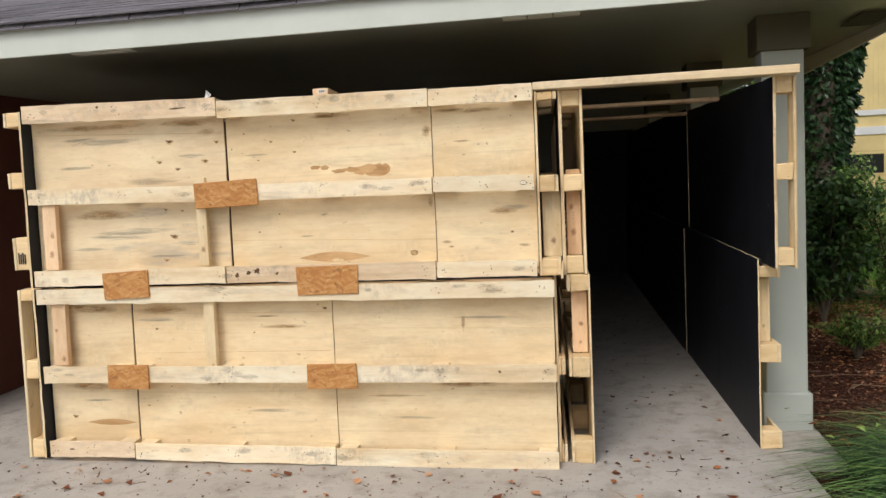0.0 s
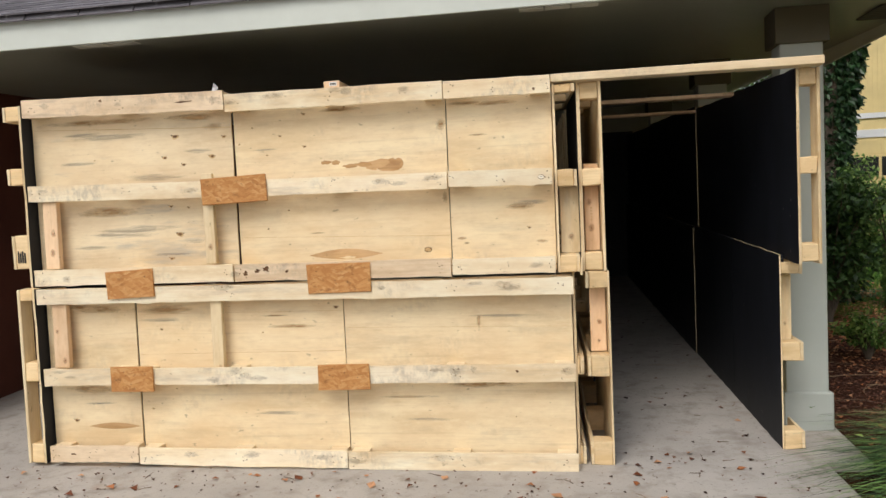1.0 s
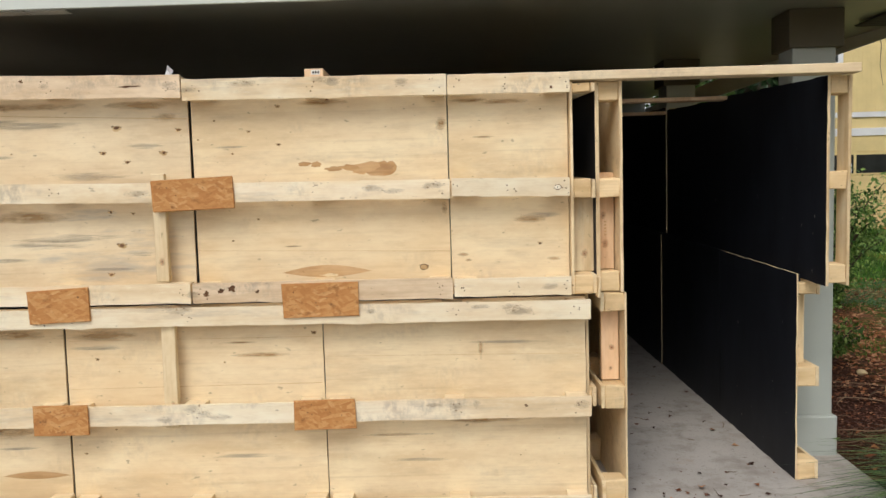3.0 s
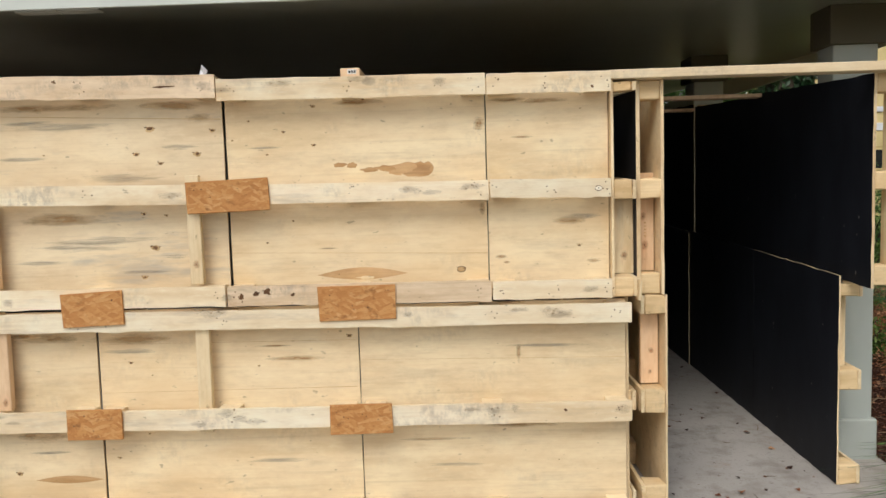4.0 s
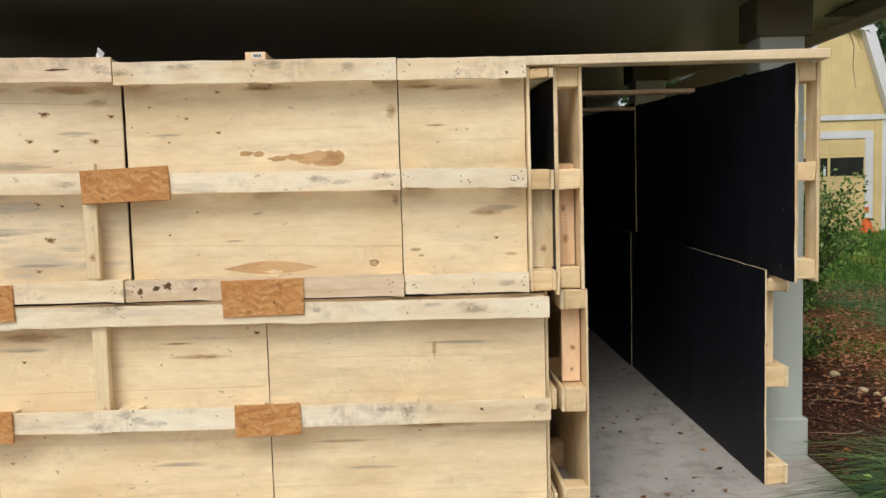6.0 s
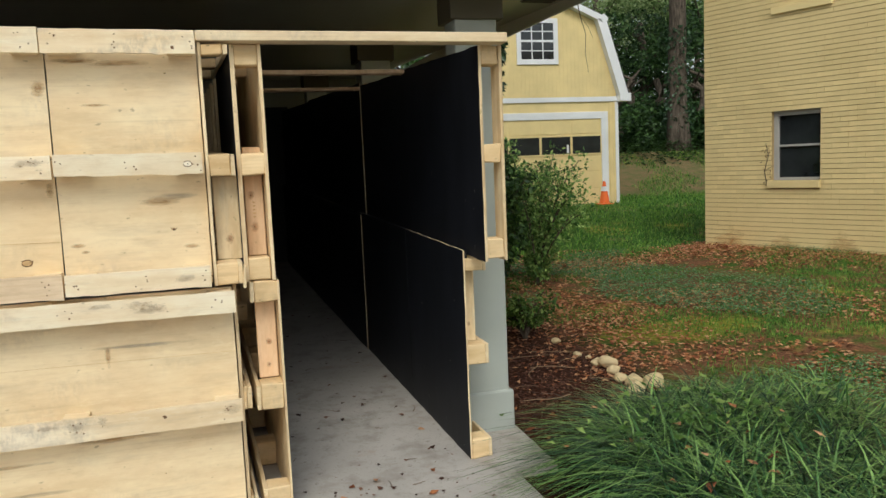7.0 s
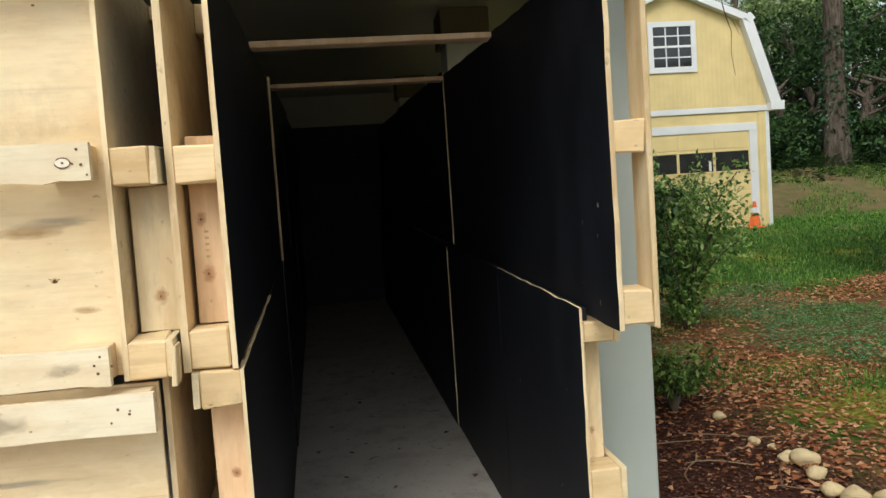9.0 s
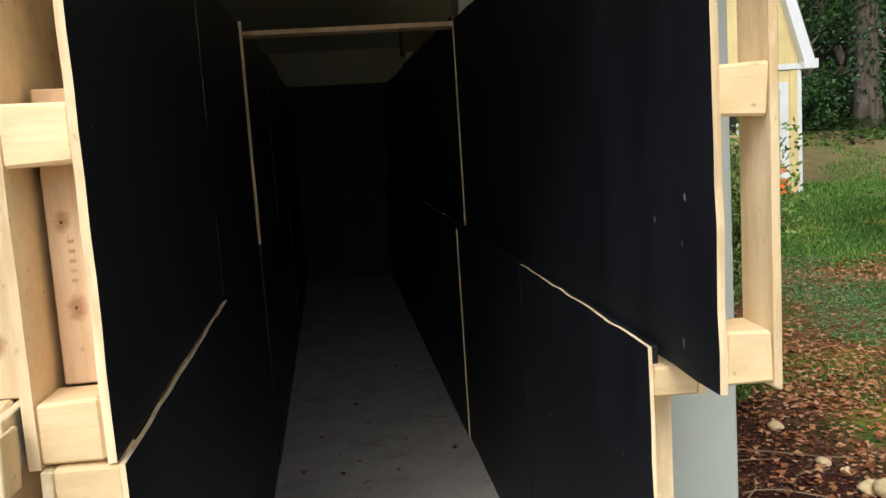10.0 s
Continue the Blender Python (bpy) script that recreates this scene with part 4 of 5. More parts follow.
# ---- the carport ----
CZ = 2.49
EDGE_X = 2.66
ceil = box("ceiling", -9.0, EDGE_X, 4.985, 12.5, CZ, CZ + 0.06, CEILP, bevel=0)
for v in ceil.data.vertices:
    v.co.z += RISE * (v.co.y - 4.985)
tagged(ceil, "olive-beige painted carport ceiling", "ceiling", kind="structure")
tagged(box("trim_fascia", -9.0, EDGE_X + 0.02, 4.962, 4.984, CZ - 0.012, CZ + 0.165, TRIM, bevel=0.002), "pale grey-green fascia board", "trim", kind="structure")
tagged(box("trim_side_fascia", EDGE_X + 0.002, EDGE_X + 0.022, 4.99, 12.5, CZ - 0.012, CZ + 0.165, TRIM, bevel=0.002), "pale grey-green fascia board", "trim", kind="structure")
for x0, x1 in ((-2.34, -2.15), (-2.14, -1.95), (0.27, 0.40), (0.41, 0.54), (0.55, 0.69)):
    tagged(box("trim_soffit_strip", x0, x1, 5.03, 5.10, CZ - 0.006, CZ - 0.0005, CEILPALE, bevel=0), "pale strip on the soffit", "trim", kind="structure")
vent = empty("soffit_vent", 2.45, 5.95, CZ)
vent.location.z = CZ + RISE * 0.74
box("backing", -0.1, 0.1, -0.2, 0.2, -0.006, -0.001, VENTP, vent, bevel=0)
for i in range(8):
    box("slat", -0.1, 0.1, -0.19 + i * 0.05, -0.165 + i * 0.05, -0.014, -0.007, VENTP, vent, bevel=0.001)
tagged(vent, "dark slatted vent in the soffit", "vent")


def column(x0, x1, y0, y1, name):
    e = empty(name, (x0 + x1) / 2, (y0 + y1) / 2, 0)
    hx, hy = (x1 - x0) / 2, (y1 - y0) / 2
    foot, top = floor_z(y1), CZ + RISE * (y0 - 5.0)
    box("shaft", -hx, hx, -hy, hy, foot - 0.03, top, COLUMNP, e, bevel=0.006)
    box("base", -hx - 0.022, hx + 0.022, -hy - 0.022, hy + 0.022, foot - 0.03, foot + 0.22, COLUMNP, e, bevel=0.008)
    box("capital", -hx - 0.03, hx + 0.03, -hy - 0.03, hy + 0.03, top - 0.21, top - 0.001, CAPP, e, "brown-painted block under the ceiling", bevel=0.004)
    return tagged(e, "square grey-green carport column with a brown capital", "column", "carport columns", "structure")


column(1.75, 1.99, 5.64, 5.82, "column_1")
column(1.66, 1.90, 7.80, 8.04, "column_2")
column(1.62, 1.86, 11.0, 11.24, "column_3")

# roof with courses of shingles
roof = empty("roof", 0, 4.92, CZ + 0.17)
tagged(roof, "low roof of dark grey asphalt shingles", "roof", kind="structure")
PITCH = radians(22)
rv = [(-9.2, 0.02, -0.012), (EDGE_X + 0.1, 0.02, -0.012), (EDGE_X + 0.1, 6, 6 * math.tan(PITCH) - 0.012), (-9.2, 6, 6 * math.tan(PITCH) - 0.012)]
obj("roof_deck", rv, [(0, 1, 2, 3)], SHINGLE, roof)
shing = []
for sx in range(3):
    bm = box_bm(0, (0.30, 0.33, 0.315)[sx] - 0.006, 0, 0.17, 0, 0.009, 0)
    for v in bm.verts:
        if v.co.y > 0.1:
            v.co.z *= 0.3
    me = bpy.data.meshes.new("shingle")
    bm.to_mesh(me)
    bm.free()
    me.materials.append(SHINGLE)
    shing.append(me)
rr = random.Random(5)
for row in range(8):
    x = -4.6 + (row % 2) * 0.15
    while x < 1.2:
        k = rr.randrange(3)
        if row < 8 and x > -4.5:
            o = new("shingle", shing[k])
            o.parent = roof
            o.matrix_basis = Matrix.Translation((x, row * 0.14 * math.cos(PITCH) - 0.01, row * 0.14 * math.sin(PITCH) + 0.004)) @ Euler((PITCH + rr.uniform(-0.01, 0.02), 0, 0)).to_matrix().to_4x4()
        x += (0.30, 0.33, 0.315)[k]

drip = box_bm(0, 0.335, 0, 0.012, 0, 0.06, 0.004)
dripme = bpy.data.meshes.new("eave_shingle")
drip.to_mesh(dripme)
drip.free()
dripme.materials.append(SHINGLE)
for i in range(20):
    o = new("eave_shingle", dripme)
    o.parent = roof
    o.matrix_basis = pose(-4.6 + i * 0.34, 0.0, -0.028, -32 + rr.uniform(-5, 5), rr.uniform(-0.5, 0.5), 0)

# house walls round the carport
tagged(box("wall_rear", -9.0, EDGE_X, 12.5, 12.7, 0, CZ + 0.34, CEILP, bevel=0), "olive painted rear wall", "wall", kind="structure")
wl_ = box("wall_left", -4.45, -4.12, 4.99, 12.5, 0, CZ, RBRICK, bevel=0)
for v in wl_.data.vertices:
    if v.co.z > 1:
        v.co.z += RISE * (v.co.y - 4.99)
tagged(wl_, "dark red brick house wall", "wall", kind="structure")

# ---- ground ----


def smooth(a, b, v):
    t = max(0.0, min(1.0, (v - a) / (b - a)))
    return t * t * (3 - 2 * t)


def gz(x, y):
    z = -0.045 + 0.36 * smooth(11.5, 19, y) + 0.13 * smooth(5.5, 8.0, x) * smooth(13.5, 11.5, y) * smooth(6, 9, y) + 1.35 * smooth(19.8, 27, y) + 0.02 * math.sin(x * 1.3) * math.cos(y * 0.9)
    return z + 0.05 * smooth(2.3, 4.0, x) * smooth(3, 5, y)


def axis(lo, hi, near0, near1, step):
    a = list(np.arange(near0, near1 + 1e-6, step))
    d, v = step, near1
    while v < hi:
        d *= 1.35
        v += d
        a.append(v)
    d, v = step, near0
    while v > lo:
        d *= 1.35
        v -= d
        a.insert(0, v)
    return a


gx, gy = axis(-900, 900, -2, 16, 0.4), axis(-900, 900, -2, 30, 0.4)
gv = []
for y in gy:
    for x in gx:
        gv.append((x, y, gz(x, y)))
nx = len(gx)
gf = [(j * nx + i, j * nx + i + 1, (j + 1) * nx + i + 1, (j + 1) * nx + i) for j in range(len(gy) - 1) for i in range(nx - 1)]
ground = tagged(obj("ground", gv, gf, GROUND), "patchy lawn with bare earth and a mulch bed", "ground", kind="structure")
for p in ground.data.polygons:
    p.use_smooth = True
tagged(box("pavement", -8.5, 1.80, -25, 5.10, -0.14, 0.0, CONCRETE, bevel=0), "worn grey concrete drive with dead leaves", "pavement", kind="structure")
slab = box("floor", -8.5, 2.03, 5.10, 13.2, -0.14, 0.0, CONCRETE, bevel=0)
for v in slab.data.vertices:
    if v.co.z > -0.1:
        v.co.z += floor_z(v.co.y)
tagged(slab, "worn grey concrete carport floor", "floor", kind="structure")

# ---- scattered leaves, twigs and blades ----


def leaf_verts(r, x, y, z, size, flat=1.0):
    """A folded, pointed leaf of four triangles with a curl."""
    a = r.uniform(0, 6.283)
    ca, sa = math.cos(a), math.sin(a)
    w = size * r.uniform(0.3, 0.5)
    tilt, curl = r.uniform(-0.5, 0.5) * flat, r.uniform(0.05, 0.35) * size
    pts = [(-size / 2, 0, 0), (-size * 0.1, w, curl), (size / 2, 0, tilt * size * 0.5), (-size * 0.1, -w, curl * r.uniform(0.3, 1.0)), (0.0, 0, 0.004)]
    return [(x + ca * px - sa * py, y + sa * px + ca * py, z + pz + 0.004) for px, py, pz in pts]


LF = ((0, 4, 1), (4, 2, 1), (0, 3, 4), (4, 3, 2))


def scatter(name, count, spot, size, mat, label, category, seed, flat=1.0):
    r = random.Random(seed)
    vs, fs = [], []
    for i in range(count):
        x, y, z = spot(r)
        k = len(vs)
        vs += leaf_verts(r, x, y, z, r.uniform(*size), flat)
        fs += [tuple(k + q for q in f) for f in LF]
    return tagged(obj(name, vs, fs, mat), label, category, kind="stuff")


def on_slab(r):
    while True:
        x, y = r.uniform(-3.6, 2.0), r.gauss(4.75, 0.35)
        if 3.6 < y < 4.93 or (0.75 < x < 1.6 and y < 9):
            return x, y, 0.002 + floor_z(y)


def in_passage(r):
    y = 4.9 + 4.6 * r.random() ** 1.3
    return r.uniform(0.75, 1.58) - DRIFT * max(0.0, y - 5), y, 0.002 + floor_z(y)


def in_bed(r):
    while True:
        x, y = r.uniform(2.1, 3.5), r.uniform(5.2, 10.5)
        if x < 3.4 + 0.2 * math.sin(y):
            return x, y, gz(x, y) + 0.005


def on_lawn(r):
    while True:
        x, y = r.uniform(3.0, 9.5), r.uniform(5.0, 13.0)
        if noise.noise((x * 0.6, y * 0.5, 3.0)) + 0.16 * r.random() > 0.1:
            return x, y, gz(x, y) + 0.01


scatter("dead_leaves", 62, on_slab, (0.03, 0.07), DEADLEAF, "brown dead leaves on the concrete", "leaves", 1)
scatter("leaf_crumbs", 420, on_slab, (0.006, 0.026), DARKLEAF, "crumbled leaf bits on the concrete", "leaves", 11)
scatter("dead_leaves", 60, in_passage, (0.01, 0.045), DARKLEAF, "dark dead leaves on the passage floor", "leaves", 2)
scatter("mulch_leaves", 15000, in_bed, (0.008, 0.028), DARKLEAF, "dark leaf litter and bark mulch in the bed", "mulch", 3)
scatter("dead_leaves", 260, in_bed, (0.02, 0.06), DEADLEAF, "red-brown dead leaves in the mulch bed", "leaves", 4)
scatter("dead_leaves", 9000, on_lawn, (0.018, 0.065), DEADLEAF, "red-brown dead leaves on the lawn", "leaves", 5)


def at_bed_edge(r):
    x = r.gauss(3.75, 0.55)
    y = r.uniform(6.4, 11.0)
    return x, y, gz(x, y) + 0.008


def by_building(r):
    d, q = r.uniform(0, 4.5), abs(r.gauss(0, 0.6))
    x, y = 7.83 + 0.342 * d - 0.94 * q, 11.79 - 0.94 * d - 0.342 * q
    return x, y, gz(x, y) + 0.008


scatter("dead_leaves", 5200, at_bed_edge, (0.015, 0.055), DEADLEAF, "red-brown leaf litter along the bed", "leaves", 8)
scatter("dead_leaves", 3600, by_building, (0.02, 0.06), DEADLEAF, "red-brown leaf litter at the foot of the brick building", "leaves", 9)


def below_bank(r):
    x = r.uniform(3.9, 8.2)
    y = 11.55 + 0.25 * math.sin(x * 1.7) + r.gauss(0, 0.28)
    return x, y, gz(x, y) + 0.008 + 0.03 * r.random()


scatter("dead_leaves", 3400, below_bank, (0.02, 0.065), DEADLEAF, "red-brown leaf litter below the grassy bank", "leaves", 15)


def twig(x0, y0, z, length, ang, rad, r, vs, fs):
    n, p = 5, Vector((x0, y0, z + rad))
    prev = None
    for i in range(n):
        d = Vector((math.cos(ang), math.sin(ang), r.uniform(-0.02, 0.05)))
        side = Vector((-d.y, d.x, 0)) * rad * (1 - 0.6 * i / n)
        up = Vector((0, 0, rad * (1 - 0.6 * i / n)))
        k = len(vs)
        vs += [tuple(p + side), tuple(p + up), tuple(p - side)]
        if prev is not None:
            fs += [(prev, prev + 1, k + 1, k), (prev + 1, prev + 2, k + 2, k + 1)]
        prev = k
        p = p + d * length / n
        ang += r.uniform(-0.5, 0.5)


def twigs(name, count, spot, length, rad, label, seed):
    r = random.Random(seed)
    vs, fs = [], []
    for i in range(count):
        x, y, z = spot(r)
        twig(x, y, z, r.uniform(*length), r.uniform(0, 6.28), rad, r, vs, fs)
    return tagged(obj(name, vs, fs, TWIG), label, "twigs", kind="stuff")


twigs("twigs", 26, lambda r: (r.uniform(-2.5, 1.9), r.uniform(4.0, 4.9), 0), (0.03, 0.16), 0.0025, "small twigs on the concrete", 1)
twigs("twigs", 22, in_passage, (0.03, 0.14), 0.0025, "small twigs on the passage floor", 2)
twigs("twigs", 60, in_bed, (0.15, 0.75), 0.006, "bare twigs in the mulch bed", 3)


def blades(name, count, spot, height, width, lean, mat, label, category, seed, seg=2, kind="stuff", droop=1.0):
    r = random.Random(seed)
    vs, fs = [], []
    for i in range(count):
        x, y, z, out = spot(r)
        h, w, ln = r.uniform(*height), r.uniform(*width), r.uniform(*lean)
        a = out + r.uniform(-0.9, 0.9)
        ca, sa = math.cos(a), math.sin(a)
        base = len(vs)
        for s in range(seg + 1):
            t = s / seg
            ww = w * (1 - t) ** 0.6 * 0.5 if s < seg else 0.0006
            rad = ln * h * t * t * (0.6 + 0.4 * t)
            zz = h * (t - 0.42 * droop * ln * t * t * t)
            cx, cy = x + ca * rad, y + sa * rad
            vs += [(cx - sa * ww, cy + ca * ww, z + zz), (cx + sa * ww, cy - ca * ww, z + zz)]
            if s:
                k = base + 2 * s
                fs.append((k - 2, k - 1, k + 1, k))
    return tagged(obj(name, vs, fs, mat), label, category, kind=kind)


def clump_spot(cx, cy, rx, ry):
    def f(r):
        # every blade springs from one of a few crowns and arches out of it
        k = r.randrange(7)
        a, d = 2.4 * k + cx * 9, math.sqrt((k + 0.5) / 7)
        x, y = cx + rx * d * math.cos(a) + r.gauss(0, 0.03), cy + ry * d * math.sin(a) + r.gauss(0, 0.03)
        return x, y, gz(x, y), r.uniform(0, 6.283)
    return f


for i, (cx, cy, rx, ry, n) in enumerate(((2.42, 4.72, 0.20, 0.28, 1300), (2.58, 4.92, 0.30, 0.34, 1800), (2.92, 4.98, 0.32, 0.34, 1800), (3.25, 4.80, 0.30, 0.36, 1600), (2.78, 4.62, 0.30, 0.32, 1600), (2.45, 4.22, 0.33, 0.34, 1800), (2.85, 4.15, 0.34, 0.36, 1700), (2.30, 4.05, 0.22, 0.34, 1100), (2.55, 3.70, 0.38, 0.32, 1500))):
    clump = empty("lilyturf_clump", 0, 0, 0)
    for k in range(4):
        tx, ty = cx + 0.4 * rx * math.cos(1.57 * k + i), cy + 0.4 * ry * math.sin(1.57 * k + i)
        t = blades("tuft", n // 5, clump_spot(tx, ty, rx * 0.75, ry * 0.75), (0.24, 0.52), (0.010, 0.019), (0.5, 2.1), BLADE, "", "", 10 + 7 * i + k, seg=5, kind="")
        t.parent = clump
    tagged(clump, "dense clump of arching dark green lilyturf beside the slab", "grass clump", "lilyturf clumps")


def on_clump(r):
    x, y = r.gauss(2.5, 0.28), r.gauss(4.5, 0.3)
    return x, y, gz(x, y) + r.uniform(0.24, 0.34)


scatter("dead_leaves", 30, on_clump, (0.025, 0.06), DEADLEAF, "yellow-brown dead leaves caught in the lilyturf", "leaves", 14, 2.0)


def on_mound(r):
    x, y = r.gauss(2.75, 0.32), r.gauss(4.72, 0.16)
    return x, y, gz(x, y) + r.uniform(0.26, 0.40)


scatter("ground_cover", 150, on_mound, (0.035, 0.07), LEAF_F, "broad yellow-green leaves growing through the lilyturf", "ground cover", 16, 1.4)


def lawn_spot(x0, x1, y0, y1, thr):
    def f(r):
        while True:
            x, y = r.uniform(x0, x1), r.uniform(y0, y1)
            if noise.noise((x * 0.55, y * 0.5, 0.0)) + 0.22 * r.random() > thr and not (x < 3.4 and y < 10.5):
                return x, y, gz(x, y), r.uniform(0, 6.28)
    return f


blades("lawn_grass", 42000, lawn_spot(3.3, 10.5, 5.0, 13.0, 0.12), (0.02, 0.065), (0.004, 0.009), (0.2, 1.2), LAWN, "short patchy lawn grass", "grass", 21)
blades("lawn_grass", 34000, lawn_spot(3.0, 16.0, 12.0, 21.0, -0.4), (0.04, 0.10), (0.012, 0.026), (0.2, 1.0), LAWN, "thicker green lawn in front of the barn", "grass", 22)


def cover_spot(r):
    while True:
        x, y = r.uniform(3.5, 9.5), r.uniform(5.0, 12.5)
        if noise.noise((x * 0.62, y * 0.5, 7.0)) + 0.14 * r.random() > 0.10:
            return x, y, gz(x, y) + r.uniform(0.015, 0.06)


scatter("ground_cover", 26000, cover_spot, (0.014, 0.036), CLOVER, "low blue-green ground cover in the lawn", "ground cover", 6, 0.6)

def wood_edge(r):
    x, y = r.uniform(13, 26), 24 + 5.5 * r.random() ** 0.6
    return x, y, gz(x, y) + r.uniform(0.0, 0.45) * smooth(23.5, 27, y)


scatter("undergrowth", 9000, wood_edge, (0.08, 0.2), LEAF_D, "dark undergrowth at the edge of the wood", "undergrowth", 31, 0.8)
blades("lawn_grass", 16000, lawn_spot(11, 24, 20.0, 26.0, 0.0), (0.05, 0.14), (0.012, 0.03), (0.2, 1.0), LAWN, "thin grass on bare earth below the wood", "grass", 23)

# stones edging the bed
rs = random.Random(9)
STONES = ((3.16, 7.12, 0.047), (3.21, 7.02, 0.03), (3.17, 6.80, 0.062), (3.22, 6.73, 0.092), (3.16, 6.55, 0.066), (3.11, 6.35, 0.075), (3.15, 6.24, 0.078), (3.06, 6.07, 0.075), (3.22, 6.10, 0.105), (3.20, 7.60, 0.05))
for i, (x, y, s) in enumerate(STONES):
    s *= 0.70
    bm = bmesh.new()
    bmesh.ops.create_icosphere(bm, subdivisions=3, radius=s)
    k = Vector((rs.uniform(0.85, 1.25), rs.uniform(0.8, 1.2), rs.uniform(0.65, 1.05)))
    for v in bm.verts:
        v.co *= 1 + 0.4 * noise.noise(v.co * (0.9 / s) + Vector((i * 7, 0, 0)))
        v.co = Vector((v.co.x * k.x, v.co.y * k.y, v.co.z * k.z))
    o = part("stone", bm, STONE, None)
    for p in o.data.polygons:
        p.use_smooth = True
    o.location = (x, y, gz(x, y) + s * 0.55)
    tagged(o, "rounded buff fieldstone edging the mulch bed", "stone", "edging stones")

# ---- shrubs and trees ----


def leaf_cloud(r, centre, radii, count, size, vs, fs, hang=0.0):
    for i in range(count):
        while True:
            u = Vector((r.uniform(-1, 1), r.uniform(-1, 1), r.uniform(-1, 1)))
            if 0.05 < u.length < 1:
                break
        u = u.normalized() * (u.length ** 0.5)
        p = Vector(centre) + Vector((u.x * radii[0], u.y * radii[1], u.z * radii[2]))
        n = Vector((r.gauss(0, 0.7), r.gauss(0, 0.7), r.gauss(0.6, 0.6))).normalized()
        d = n.orthogonal().normalized()
        d.rotate(Matrix.Rotation(r.uniform(0, 6.28), 3, n))
        d.z -= hang
        d.normalize()
        e = n.cross(d).normalized()
        s = r.uniform(*size)
        k = len(vs)
        vs += [tuple(p), tuple(p + d * s * 0.45 + e * s * 0.26 + n * s * 0.06), tuple(p + d * s), tuple(p + d * s * 0.45 - e * s * 0.26 + n * s * 0.06)]
        fs += [(k, k + 1, k + 2), (k, k + 2, k + 3)]


def limb_mesh(paths, sides=7):
    """Tapered limbs: each path a list of (point, radius)."""
    vs, fs = [], []
    for path in paths:
        prev = None
        for i, (p, rad) in enumerate(path):
            p = Vector(p)
            q = Vector(path[min(i + 1, len(path) - 1)][0]) - Vector(path[max(i - 1, 0)][0])
            a = q.orthogonal().normalized()
            b = q.cross(a).normalized()
            k = len(vs)
            for j in range(sides):
                t = 6.2832 * j / sides
                vs.append(tuple(p + (a * math.cos(t) + b * math.sin(t)) * rad * (1 + 0.12 * math.sin(3 * t + i))))
            if prev is not None:
                fs += [(prev + j, prev + (j + 1) % sides, k + (j + 1) % sides, k + j) for j in range(sides)]
            prev = k
    return vs, fs


def shrub(x, y, h, w, count, seed, mat, size, label, tilt=(0, 0), low=3, sprays=0):
    r = random.Random(seed)
    z = gz(x, y)
    e = empty("shrub", x, y, z)
    paths, vs, fs = [], [], []
    for i in range(20):
        a, ln = r.uniform(0, 6.28), r.uniform(0.45, 1.0) * h
        out = r.uniform(0.35, 1.0) * w
        path = []
        for s in range(7):
            t = s / 6
            path.append(((math.cos(a) * out * t ** 1.5 + tilt[0] * t, math.sin(a) * out * t ** 1.5 + tilt[1] * t, ln * (t - 0.18 * t ** 3)), 0.012 * (1 - 0.8 * t) + 0.002))
        paths.append(path)
        for s in range(low, 7):
            p = path[s][0]
            leaf_cloud(r, p, (0.13 * w + 0.03, 0.13 * w + 0.03, 0.07 * h), count // 100, size, vs, fs, 0.5)
    for i in range(sprays):
        # long thin shoots that arch out over the rest and hang at their tips
        a, base = r.uniform(0, 6.28), r.choice(paths[:20])[4][0]
        ln = r.uniform(0.35, 0.7) * w
        path = [((base[0] + math.cos(a) * ln * t, base[1] + math.sin(a) * ln * t, base[2] + h * (0.24 * t - 0.20 * t * t * t)), 0.005 * (1 - 0.8 * t) + 0.001) for t in (0, 0.2, 0.4, 0.6, 0.8, 1.0)]
        paths.append(path)
        for p, _ in path[1:]:
            leaf_cloud(r, p, (0.055, 0.055, 0.035), 13, (size[0] * 0.8, size[1] * 0.8), vs, fs, 0.7)
    for path in paths:
        v2, f2 = limb_mesh([path], 5)
        obj("stem", v2, f2, BARK, e)
    obj("foliage", vs, fs, mat, e)
    return tagged(e, label, "shrub")


shrub(4.20, 10.25, 2.12, 0.80, 5200, 1, LEAF_S, (0.03, 0.075), "loose evergreen shrub with arching sprays at the bed's edge", (0.05, 0), 1, 44)
shrub(3.25, 9.5, 1.9, 0.6, 5200, 2, LEAF_D, (0.05, 0.10), "dense dark evergreen shrub beside the carport")
shrub(3.0, 9.9, 1.8, 0.6, 5200, 3, LEAF_D, (0.05, 0.10), "dense dark evergreen shrub beside the carport")
# three tall shrubs, mostly unseen, added to keep side light out of the carport
shrub(2.98, 10.6, 2.6, 0.7, 7000, 6, LEAF_D, (0.05, 0.10), "tall dark evergreen shrub added to block light close to the carport")
shrub(3.0, 11.6, 2.6, 0.7, 7000, 7, LEAF_D, (0.05, 0.10), "tall dark evergreen shrub added to block light close to the carport")
shrub(3.05, 12.6, 2.6, 0.7, 6000, 8, LEAF_M, (0.05, 0.10), "tall evergreen shrub added to block light behind the carport")
shrub(3.75, 10.9, 1.8, 0.6, 4200, 5, LEAF_M, (0.05, 0.10), "leafy evergreen shrub beside the carport", sprays=10)
shrub(3.02, 7.85, 0.52, 0.36, 1700, 4, LEAF_F, (0.03, 0.065), "small seedling shrub in the mulch bed")


